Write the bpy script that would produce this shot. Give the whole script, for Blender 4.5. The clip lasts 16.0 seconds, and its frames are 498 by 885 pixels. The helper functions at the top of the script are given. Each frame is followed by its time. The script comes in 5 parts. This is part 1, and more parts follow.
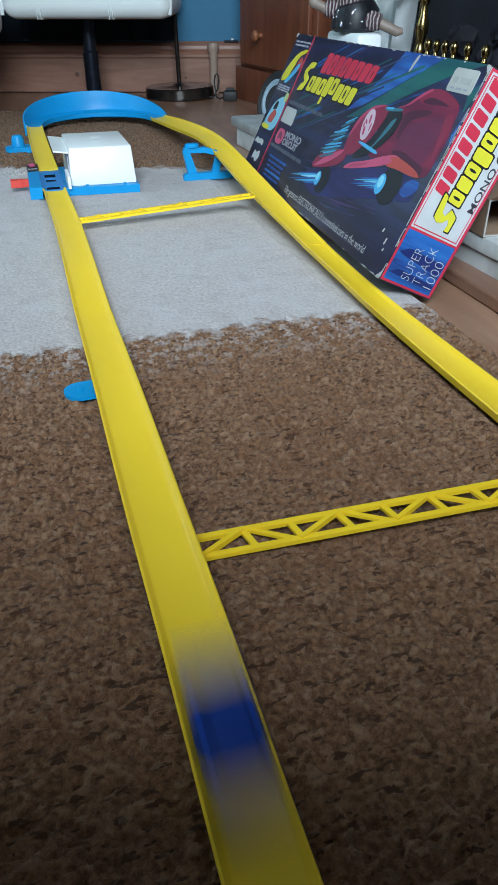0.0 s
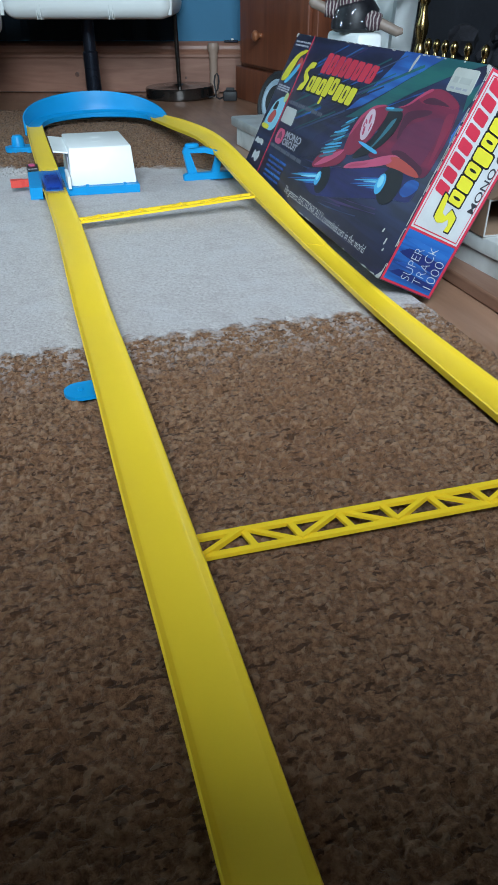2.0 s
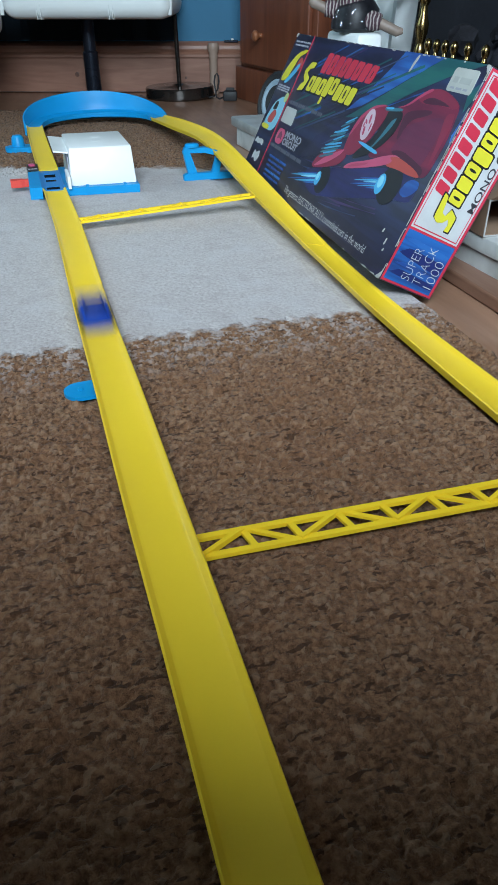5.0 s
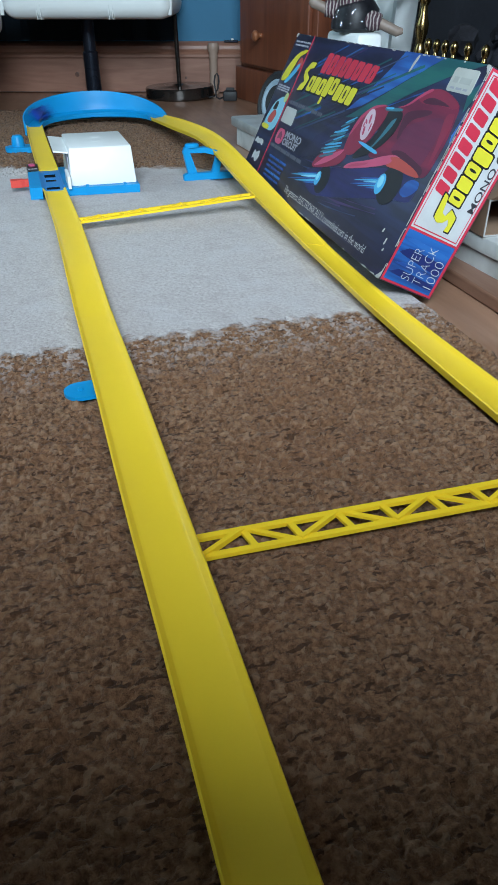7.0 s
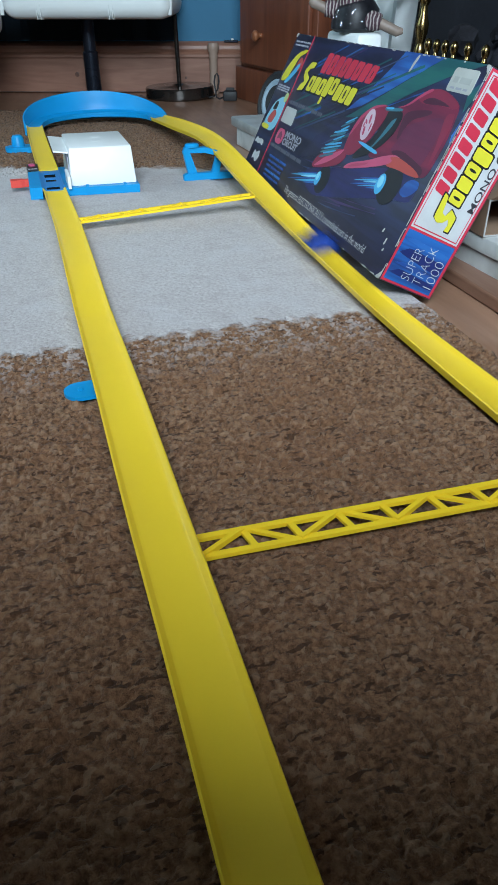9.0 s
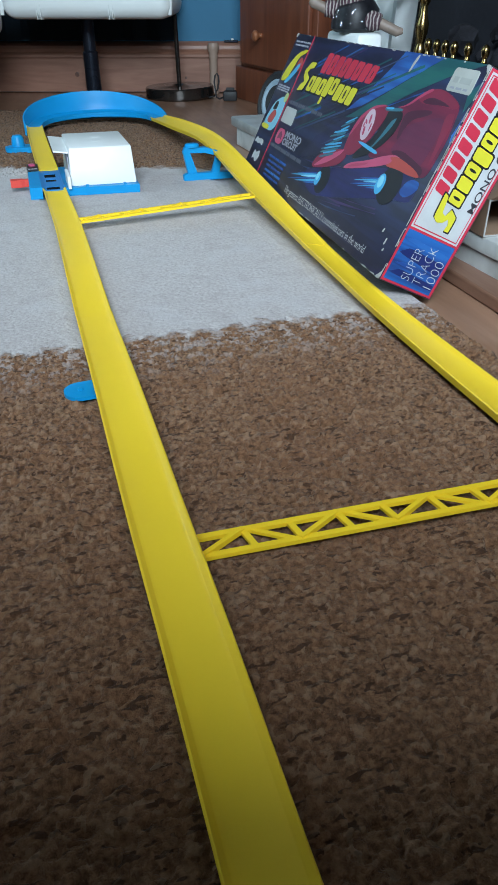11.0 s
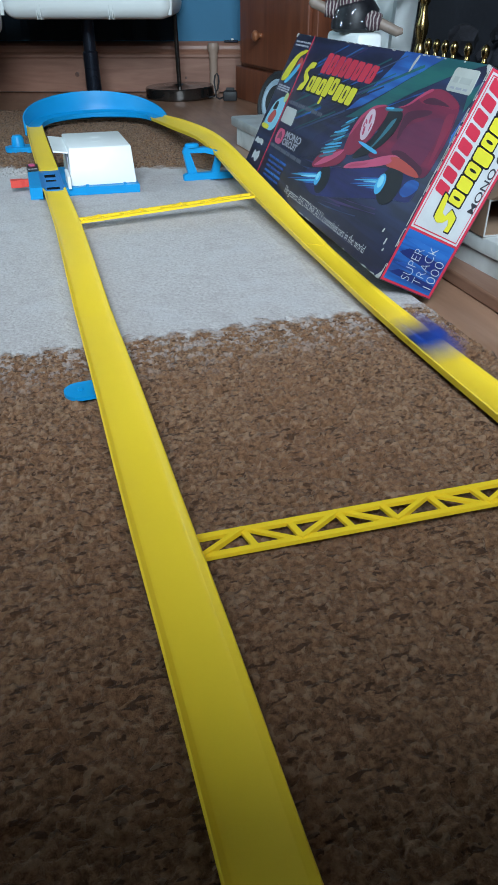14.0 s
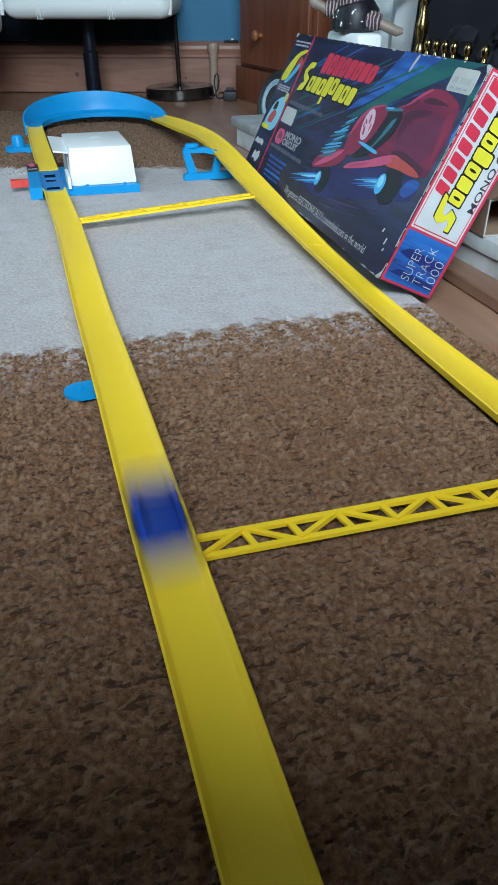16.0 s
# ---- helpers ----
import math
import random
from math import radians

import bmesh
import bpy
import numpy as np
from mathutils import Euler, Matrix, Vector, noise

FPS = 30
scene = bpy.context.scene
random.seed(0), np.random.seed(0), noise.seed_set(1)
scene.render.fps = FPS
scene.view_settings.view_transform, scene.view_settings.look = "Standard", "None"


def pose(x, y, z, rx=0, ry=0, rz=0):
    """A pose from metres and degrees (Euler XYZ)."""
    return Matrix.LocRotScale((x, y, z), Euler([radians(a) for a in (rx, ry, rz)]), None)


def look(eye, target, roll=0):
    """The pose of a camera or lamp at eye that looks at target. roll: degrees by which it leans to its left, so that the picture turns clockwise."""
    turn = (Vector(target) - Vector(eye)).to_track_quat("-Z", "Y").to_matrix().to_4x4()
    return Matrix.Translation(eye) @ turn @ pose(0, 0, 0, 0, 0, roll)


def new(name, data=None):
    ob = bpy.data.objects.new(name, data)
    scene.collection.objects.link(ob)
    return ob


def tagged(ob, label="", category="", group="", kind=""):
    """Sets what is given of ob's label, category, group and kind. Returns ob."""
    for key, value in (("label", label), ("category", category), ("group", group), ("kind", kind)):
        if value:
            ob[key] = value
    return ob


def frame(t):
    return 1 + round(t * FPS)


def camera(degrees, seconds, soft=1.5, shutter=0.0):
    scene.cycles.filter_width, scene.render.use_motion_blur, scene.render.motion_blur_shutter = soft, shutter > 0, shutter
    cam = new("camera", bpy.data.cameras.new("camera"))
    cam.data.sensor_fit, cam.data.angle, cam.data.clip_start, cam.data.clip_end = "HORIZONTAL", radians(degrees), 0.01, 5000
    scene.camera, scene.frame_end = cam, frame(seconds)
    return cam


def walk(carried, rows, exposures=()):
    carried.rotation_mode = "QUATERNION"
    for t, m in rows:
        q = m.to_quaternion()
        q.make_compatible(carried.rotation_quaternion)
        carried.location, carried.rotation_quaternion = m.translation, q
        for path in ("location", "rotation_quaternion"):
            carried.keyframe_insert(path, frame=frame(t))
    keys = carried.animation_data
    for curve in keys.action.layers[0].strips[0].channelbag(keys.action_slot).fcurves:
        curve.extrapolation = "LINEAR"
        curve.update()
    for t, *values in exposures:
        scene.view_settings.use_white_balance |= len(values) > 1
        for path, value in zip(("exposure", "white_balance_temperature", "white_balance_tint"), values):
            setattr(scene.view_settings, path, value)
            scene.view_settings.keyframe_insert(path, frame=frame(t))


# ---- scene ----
# ---- camera ----
UL, UR = 0.0535, 0.3985            # the two straights of the track
V0, V1 = 0.05, 2.15                # where the end curves begin
EYE = Vector((0, 0, 0.35))
YAW, TILT = math.atan(0.305), math.atan(804 / 1240)
AIM = Vector((math.sin(YAW) * math.cos(TILT), math.cos(YAW) * math.cos(TILT), -math.sin(TILT)))
cam = camera(39.155, 16.0, soft=1.25, shutter=0.9)
still = look(EYE, EYE + AIM)
walk(cam, [(0.0, still), (16.0, still)])

# ---- light ----
world = bpy.data.worlds.new("sky")
scene.world = world
world.use_nodes = True
sky = world.node_tree.nodes.new("ShaderNodeTexSky")
sky.sky_type, sky.sun_disc = "NISHITA", False
sky.sun_elevation, sky.sun_rotation = radians(35), radians(200)
back = world.node_tree.nodes["Background"]
world.node_tree.links.new(sky.outputs[0], back.inputs[0])
back.inputs[1].default_value = 0.1
scene.view_settings.exposure = 0.0


def window_lamp(name, x, y, z, w, h, power, color, target):
    data = bpy.data.lights.new(name, "AREA")
    data.shape, data.size, data.size_y, data.energy, data.color = "RECTANGLE", w, h, power, color
    ob = new(name, data)
    ob.matrix_world = look((x, y, z), target)
    return ob


SKEW = Matrix.Rotation(-YAW, 4, "Z")   # the far wall stands askew to the track; the added window wall turns with it
# both lamps stand for unseen windows, placed and tuned for the falloff
window_lamp("rear_window_light", *(SKEW @ Vector((0.0, -1.28, 1.68))), 1.5, 0.95, 193, (0.70, 0.87, 1.0), SKEW @ Vector((0.0, 2.0, 1.68)))
window_lamp("side_window_light", -1.06, 2.00, 1.10, 1.15, 1.05, 12.5, (0.54, 0.85, 1.0), (0.5, 2.00, 1.10))


# ---- materials ----
def shader(name, color, rough=0.5, metal=0.0, spec=0.5, vary=0.12, scale=8.0, grain=0.1, fine=120.0, bump=0.05, dist=0.002, coat=0.0, trans=0.0):
    """A base colour with mottling at two scales, a fine relief and uneven gloss."""
    m = bpy.data.materials.new(name)
    m.use_nodes = True
    n, l = m.node_tree.nodes, m.node_tree.links
    b = n["Principled BSDF"]
    co = n.new("ShaderNodeTexCoord")
    a, f = n.new("ShaderNodeTexNoise"), n.new("ShaderNodeTexNoise")
    a.inputs["Scale"].default_value, f.inputs["Scale"].default_value = scale, fine
    a.inputs["Detail"].default_value = f.inputs["Detail"].default_value = 3
    l.new(co.outputs["Object"], a.inputs["Vector"]), l.new(co.outputs["Object"], f.inputs["Vector"])
    mix = n.new("ShaderNodeMix")
    mix.data_type, mix.blend_type = "RGBA", "MIX"
    dark, light = [c * (1 - vary) for c in color], [min(1, c * (1 + vary)) for c in color]
    mix.inputs[6].default_value, mix.inputs[7].default_value = (*dark, 1), (*light, 1)
    both = n.new("ShaderNodeMath")
    both.operation = "MULTIPLY_ADD"
    l.new(f.outputs[0], both.inputs[0])
    both.inputs[1].default_value = grain * 4
    l.new(a.outputs[0], both.inputs[2])
    ramp = n.new("ShaderNodeMapRange")
    ramp.inputs[1].default_value, ramp.inputs[2].default_value = 0.3 + grain, 0.7 + grain * 3
    l.new(both.outputs[0], ramp.inputs[0]), l.new(ramp.outputs[0], mix.inputs[0])
    l.new(mix.outputs[2], b.inputs["Base Color"])
    gloss = n.new("ShaderNodeMapRange")
    gloss.inputs[3].default_value, gloss.inputs[4].default_value = rough * 0.8, min(1, rough * 1.2)
    l.new(a.outputs[0], gloss.inputs[0]), l.new(gloss.outputs[0], b.inputs["Roughness"])
    b.inputs["Metallic"].default_value, b.inputs["Specular IOR Level"].default_value = metal, spec
    b.inputs["Coat Weight"].default_value, b.inputs["Transmission Weight"].default_value = coat, trans
    if bump:
        k = n.new("ShaderNodeBump")
        k.inputs["Strength"].default_value, k.inputs["Distance"].default_value = bump, dist
        l.new(f.outputs[0], k.inputs["Height"]), l.new(k.outputs[0], b.inputs["Normal"])
    return m


def wood(name, dark, light, rough, along=1, scale=3.0, coat=0.0):
    """Grain drawn out along one axis (0, 1 or 2), with knots and pores."""
    m = shader(name, light, rough, bump=0)
    n, l = m.node_tree.nodes, m.node_tree.links
    b = n["Principled BSDF"]
    co = n.new("ShaderNodeTexCoord")
    mp = n.new("ShaderNodeMapping")
    mp.inputs["Scale"].default_value = [0.12 if i == along else 1.0 for i in range(3)]
    l.new(co.outputs["Object"], mp.inputs[0])
    g, p = n.new("ShaderNodeTexNoise"), n.new("ShaderNodeTexNoise")
    g.inputs["Scale"].default_value, g.inputs["Detail"].default_value, g.inputs["Distortion"].default_value = scale * 8, 5, 1.5
    p.inputs["Scale"].default_value, p.inputs["Detail"].default_value = scale * 70, 2
    l.new(mp.outputs[0], g.inputs["Vector"]), l.new(mp.outputs[0], p.inputs["Vector"])
    r = n.new("ShaderNodeValToRGB")
    r.color_ramp.elements[0].position, r.color_ramp.elements[1].position = 0.32, 0.68
    r.color_ramp.elements[0].color, r.color_ramp.elements[1].color = (*dark, 1), (*light, 1)
    add = n.new("ShaderNodeMath")
    add.operation = "MULTIPLY_ADD"
    add.inputs[1].default_value = 0.25
    l.new(p.outputs[0], add.inputs[0]), l.new(g.outputs[0], add.inputs[2])
    sub = n.new("ShaderNodeMath")
    sub.operation, sub.inputs[1].default_value = "SUBTRACT", 0.12
    l.new(add.outputs[0], sub.inputs[0]), l.new(sub.outputs[0], r.inputs[0])
    l.new(r.outputs[0], b.inputs["Base Color"])
    k = n.new("ShaderNodeBump")
    k.inputs["Strength"].default_value, k.inputs["Distance"].default_value = 0.12, 0.001
    l.new(p.outputs[0], k.inputs["Height"]), l.new(k.outputs[0], b.inputs["Normal"])
    b.inputs["Coat Weight"].default_value = coat
    return m


def carpet():
    """Looped wool: a cream stripe across brown ground, speckled where they meet."""
    m = bpy.data.materials.new("rug_wool")
    m.use_nodes = True
    n, l = m.node_tree.nodes, m.node_tree.links
    b = n["Principled BSDF"]
    co, sep = n.new("ShaderNodeTexCoord"), n.new("ShaderNodeSeparateXYZ")
    l.new(co.outputs["Object"], sep.inputs[0])

    def noise_of(scale, detail=2.0):
        t = n.new("ShaderNodeTexNoise")
        t.inputs["Scale"].default_value, t.inputs["Detail"].default_value = scale, detail
        l.new(co.outputs["Object"], t.inputs["Vector"])
        return t.outputs[0]

    def sums(op, a, c):
        t = n.new("ShaderNodeMath")
        t.operation = op
        for s, v in zip(t.inputs, (a, c)):
            if isinstance(v, float):
                s.default_value = v
            else:
                l.new(v, s)
        return t.outputs[0]

    def step(v, lo, hi):
        t = n.new("ShaderNodeMapRange")
        t.inputs[1].default_value, t.inputs[2].default_value = lo, hi
        l.new(v, t.inputs[0])
        return t.outputs[0]

    def blend(f, a, c):
        t = n.new("ShaderNodeMix")
        t.data_type = "RGBA"
        l.new(f, t.inputs[0])
        for s, v in zip((t.inputs[6], t.inputs[7]), (a, c)):
            if isinstance(v, tuple):
                s.default_value = (*v, 1)
            else:
                l.new(v, s)
        return t.outputs[2]

    tuft, fibre, cloud = noise_of(230.0), noise_of(1100.0), noise_of(7.0, 3.0)
    wob = sums("MULTIPLY", sums("SUBTRACT", noise_of(60.0), 0.5), 0.06)
    near = step(sums("ADD", sep.outputs[1], wob), 0.735, 0.752)
    salt = sums("MULTIPLY", step(sums("ADD", sep.outputs[1], wob), 0.635, 0.72), step(noise_of(120.0), 0.49, 0.60))
    slant = sums("ADD", sums("MULTIPLY", sep.outputs[0], 0.3), sep.outputs[1])
    far = step(sums("ADD", slant, wob), 1.745, 1.715)
    cream = sums("MULTIPLY", sums("MAXIMUM", near, sums("MULTIPLY", salt, 0.50)), far)
    brown = blend(step(sums("ADD", sums("MULTIPLY", tuft, 0.7), sums("MULTIPLY", fibre, 0.3)), 0.36, 0.62), BROWN[0], BROWN[1])
    brown = blend(sums("MULTIPLY", step(noise_of(110.0), 0.56, 0.7), 0.75), brown, BROWN[2])
    brown = blend(sums("MULTIPLY", step(cloud, 0.4, 0.7), 0.35), brown, BROWN[3])
    # dark slits: shade in the gaps between tufts, put into the colour
    mp = n.new("ShaderNodeMapping")
    mp.inputs["Scale"].default_value = (0.36, 1.0, 1.0)
    l.new(co.outputs["Object"], mp.inputs[0])
    pit_shade = n.new("ShaderNodeTexNoise")
    pit_shade.inputs["Scale"].default_value, pit_shade.inputs["Detail"].default_value = 210.0, 1.0
    l.new(mp.outputs[0], pit_shade.inputs["Vector"])
    brown = blend(sums("MULTIPLY", step(pit_shade.outputs[0], 0.61, 0.67), 0.8), brown, (0.050, 0.024, 0.014))
    own = n.new("ShaderNodeAttribute")
    own.attribute_name = "tone"
    brown = blend(sums("MULTIPLY", step(own.outputs["Fac"], 0.72, 0.98), 0.38), brown, BROWN[4])
    brown = blend(sums("MULTIPLY", step(own.outputs["Fac"], 0.30, 0.05), 0.38), brown, BROWN[0])
    pale = blend(step(tuft, 0.3, 0.62), CREAM[0], CREAM[1])
    pale = blend(sums("MULTIPLY", step(cloud, 0.45, 0.75), 0.3), pale, CREAM[2])
    pale = blend(sums("MULTIPLY", step(noise_of(42.0, 4.0), 0.50, 0.72), 0.5), pale, CREAM[3])
    pale = blend(sums("MULTIPLY", step(noise_of(18.0, 3.0), 0.52, 0.70), 0.35), pale, CREAM[4])
    l.new(blend(cream, brown, pale), b.inputs["Base Color"])
    b.inputs["Roughness"].default_value = 0.95
    b.inputs["Specular IOR Level"].default_value = 0.1
    b.inputs["Sheen Weight"].default_value = 0.06
    b.inputs["Sheen Roughness"].default_value = 0.4
    k = n.new("ShaderNodeBump")
    k.inputs["Strength"].default_value, k.inputs["Distance"].default_value = 0.9, 0.0030
    l.new(sums("MULTIPLY", sums("ADD", sums("MULTIPLY", fibre, 0.5), tuft), sums("SUBTRACT", 1.0, sums("MULTIPLY", cream, 0.62))), k.inputs["Height"])
    l.new(k.outputs[0], b.inputs["Normal"])
    return m


BROWN = ((0.108, 0.050, 0.025), (0.300, 0.160, 0.088), (0.300, 0.172, 0.098), (0.205, 0.090, 0.044), (0.44, 0.285, 0.185))
CREAM = ((0.415, 0.370, 0.355), (0.53, 0.485, 0.475), (0.475, 0.43, 0.42), (0.375, 0.320, 0.315), (0.55, 0.525, 0.535))
M_RUG = carpet()
M_YELLOW = shader("yellow_plastic", (0.97, 0.645, 0.032), 0.38, spec=0.45, vary=0.05, scale=5, grain=0.03, fine=300, bump=0.02, dist=0.0004)
M_TRUSS = shader("yellow_truss_plastic", (1.0, 0.64, 0.025), 0.40, spec=0.3, vary=0.05, scale=9, grain=0.03, bump=0.02, dist=0.0004)
M_BLUE = shader("sky_blue_plastic", (0.004, 0.275, 0.60), 0.42, spec=0.3, vary=0.08, scale=12, grain=0.03, bump=0.02, dist=0.0004)
M_BLUE_DEEP = shader("mid_blue_plastic", (0.02, 0.20, 0.50), 0.4, vary=0.1, scale=30, bump=0.02, dist=0.0004)
M_WHITE = shader("white_plastic", (0.82, 0.83, 0.82), 0.35, vary=0.03, scale=14, grain=0.02, bump=0.02, dist=0.0004)
M_RED = shader("red_plastic", (0.72, 0.07, 0.05), 0.4, vary=0.08, scale=40)
M_BLACK = shader("black_plastic", (0.012, 0.012, 0.014), 0.35, vary=0.2, scale=30)
M_SLOT_SHADE = shader("slot_shade", (0.004, 0.005, 0.008), 0.9, spec=0.05, vary=0.1, bump=0)
M_CAR = shader("blue_car_paint", (0.010, 0.050, 0.31), 0.5, spec=0.25, vary=0.08, scale=40, bump=0)
M_CARGLASS = shader("smoked_car_glass", (0.006, 0.016, 0.10), 0.5, spec=0.15, vary=0.1, bump=0)
M_FLOOR = wood("laminate_floor", (0.25, 0.125, 0.075), (0.36, 0.20, 0.13), 0.3, along=1, scale=2.5, coat=0.15)
M_PINE = wood("pine_skirting", (0.21, 0.090, 0.056), (0.31, 0.15, 0.100), 0.5, along=0, scale=2.2, coat=0.04)
M_CAB = wood("dark_pine", (0.135, 0.040, 0.020), (0.215, 0.068, 0.033), 0.33, along=2, scale=2.0, coat=0.25)
M_STEP = wood("pine_step", (0.19, 0.092, 0.058), (0.27, 0.146, 0.098), 0.4, along=1, scale=3.0)
M_WALL = shader("teal_blue_wall", (0.042, 0.165, 0.28), 0.8, vary=0.06, scale=3, grain=0.06, fine=200, bump=0.08)
# unseen walls and ceiling, kept dark to hold down bounced light
M_PLAIN = shader("dark_unseen_wall", (0.085, 0.062, 0.045), 0.85, vary=0.05, scale=3, bump=0.05)
M_CEIL = shader("dim_unseen_ceiling", (0.16, 0.155, 0.15), 0.9, vary=0.03, scale=3, bump=0.05)
M_WALL_SHADE = shader("dark_wall_shade", (0.014, 0.030, 0.045), 0.9, vary=0.3, scale=8, fine=500, bump=0.2)
M_LEATHER = shader("white_leather", (0.74, 0.77, 0.76), 0.42, vary=0.04, scale=6, grain=0.05, fine=420, bump=0.18, dist=0.001)
M_STEEL = shader("dark_gunmetal", (0.025, 0.03, 0.045), 0.28, metal=0.7, vary=0.15, scale=10, bump=0)
M_CHROME = shader("black_chrome", (0.10, 0.09, 0.085), 0.12, metal=0.9, vary=0.2, scale=12, bump=0)
M_BRASS = shader("aged_brass", (0.27, 0.185, 0.075), 0.24, metal=1.0, vary=0.25, scale=60, grain=0.15, fine=300, bump=0.05)
M_MARBLE = shader("grey_marble", (0.50, 0.51, 0.50), 0.3, vary=0.34, scale=14, grain=0.05, fine=60, bump=0.02)
M_FIRE = shader("black_firebox", (0.017, 0.019, 0.026), 0.55, vary=0.3, scale=6, fine=90, bump=0.2)
M_COAL = shader("coal", (0.014, 0.014, 0.018), 0.9, spec=0.2, vary=0.5, scale=40, fine=160, bump=0.6)
M_CREAM = shader("cream_paint", (0.34, 0.24, 0.185), 0.45, vary=0.08, scale=20)
M_CARD = shader("brown_cardboard", (0.27, 0.17, 0.11), 0.85, vary=0.1, scale=20, fine=350, bump=0.08)
M_PAPER = shader("white_paper", (0.78, 0.80, 0.80), 0.6, vary=0.03, scale=10, bump=0.03)
M_RUBBER = shader("black_rubber", (0.018, 0.018, 0.02), 0.6, vary=0.2, scale=50)
M_RIM = shader("grey_blue_rim", (0.26, 0.35, 0.42), 0.4, vary=0.08, scale=30)


def ink(name, color, rough=0.42, vary=0.1, scale=25):
    return shader(name, color, rough, vary=vary, scale=scale, grain=0.06, fine=500, bump=0.03, dist=0.0003)


def streaky(name, base, *tints):
    """Printed night sky with slanted light trails."""
    m = ink(name, base)
    n, l = m.node_tree.nodes, m.node_tree.links
    co, mp, t = n.new("ShaderNodeTexCoord"), n.new("ShaderNodeMapping"), n.new("ShaderNodeTexNoise")
    mp.inputs["Rotation"].default_value = (0, 0, radians(-22))
    mp.inputs["Scale"].default_value = (1.2, 16, 1)
    l.new(co.outputs["Object"], mp.inputs[0]), l.new(mp.outputs[0], t.inputs["Vector"])
    t.inputs["Scale"].default_value, t.inputs["Detail"].default_value = 3.0, 3
    r = n.new("ShaderNodeValToRGB")
    e = r.color_ramp.elements
    e[0].position, e[0].color = 0.45, (*base, 1)
    e[1].position, e[1].color = 0.85, (*tints[-1], 1)
    for i, c in enumerate(tints[:-1]):
        e.new(0.55 + 0.1 * i).color = (*c, 1)
    l.new(t.outputs[0], r.inputs[0]), l.new(r.outputs[0], n["Principled BSDF"].inputs["Base Color"])
    return m


M_NIGHT = streaky("printed_night", (0.013, 0.013, 0.034), (0.018, 0.020, 0.060), (0.022, 0.05, 0.13))
M_NAVY = streaky("printed_blue", (0.010, 0.035, 0.15), (0.012, 0.10, 0.36), (0.02, 0.16, 0.48))
I_RED, I_PINK = ink("ink_red", (0.50, 0.025, 0.055)), ink("ink_pink", (0.50, 0.075, 0.16))
I_YEL, I_BLK = ink("ink_yellow", (0.62, 0.56, 0.03)), ink("ink_black", (0.008, 0.008, 0.012))
I_WHT, I_GREY = ink("ink_white", (0.47, 0.485, 0.50)), ink("ink_grey", (0.30, 0.31, 0.36))
I_CAR, I_CARD = streaky("ink_maroon", (0.12, 0.010, 0.040), (0.17, 0.012, 0.045), (0.22, 0.015, 0.05)), ink("ink_crimson", (0.22, 0.017, 0.050))
I_VIO, I_BLU = streaky("ink_violet", (0.013, 0.013, 0.038), (0.016, 0.016, 0.058), (0.020, 0.028, 0.095)), streaky("ink_blue", (0.012, 0.06, 0.26), (0.02, 0.12, 0.40), (0.03, 0.20, 0.5))
I_GRN, I_SKY = streaky("ink_green", (0.008, 0.075, 0.085), (0.012, 0.11, 0.10), (0.014, 0.06, 0.13)), ink("ink_sky", (0.06, 0.36, 0.62))
I_ORG = ink("ink_orange", (0.42, 0.06, 0.05))


# ---- building helpers ----
def part(name, bm, material, parent=None, label="", smooth=False):
    me = bpy.data.meshes.new(name)
    if not isinstance(bm, bmesh.types.BMesh):
        verts, faces = bm
        me.from_pydata(verts, [], faces)
    else:
        bmesh.ops.recalc_face_normals(bm, faces=bm.faces)
        bm.to_mesh(me)
        bm.free()
    for mt in material if isinstance(material, (list, tuple)) else [material]:
        me.materials.append(mt)
    if smooth:
        me.polygons.foreach_set("use_smooth", [True] * len(me.polygons))
        me.set_sharp_from_angle(angle=radians(38))
    ob = new(name, me)
    if parent:
        ob.parent = parent
    if label:
        ob["label"] = label
    return ob


def thing(name, label, category, m=None, group="", kind=""):
    ob = new(name)
    ob.empty_display_size = 0.02
    if m:
        ob.matrix_world = m
    return tagged(ob, label, category, group, kind)


def block(bm, x0, x1, y0, y1, z0, z1, bevel=0.0, m=None, seg=2):
    got = bmesh.ops.create_cube(bm, size=1, matrix=Matrix.Translation(((x0 + x1) / 2, (y0 + y1) / 2, (z0 + z1) / 2)) @ Matrix.Diagonal((x1 - x0, y1 - y0, z1 - z0, 1)))
    vs = got["verts"]
    if bevel:
        edges = list({e for v in vs for e in v.link_edges})
        out = bmesh.ops.bevel(bm, geom=edges, offset=bevel, segments=seg, affect="EDGES", profile=0.5)
        vs = list({v for f in out["faces"] for v in f.verts} | {v for v in vs if v.is_valid})
        seen, stack = set(vs), list(vs)
        while stack:
            for e in stack.pop().link_edges:
                for v in e.verts:
                    if v not in seen:
                        seen.add(v)
                        stack.append(v)
        vs = list(seen)
    if m:
        bmesh.ops.transform(bm, matrix=m, verts=vs)
    return vs


def boxed(*a, **k):
    bm = bmesh.new()
    block(bm, *a, **k)
    return bm


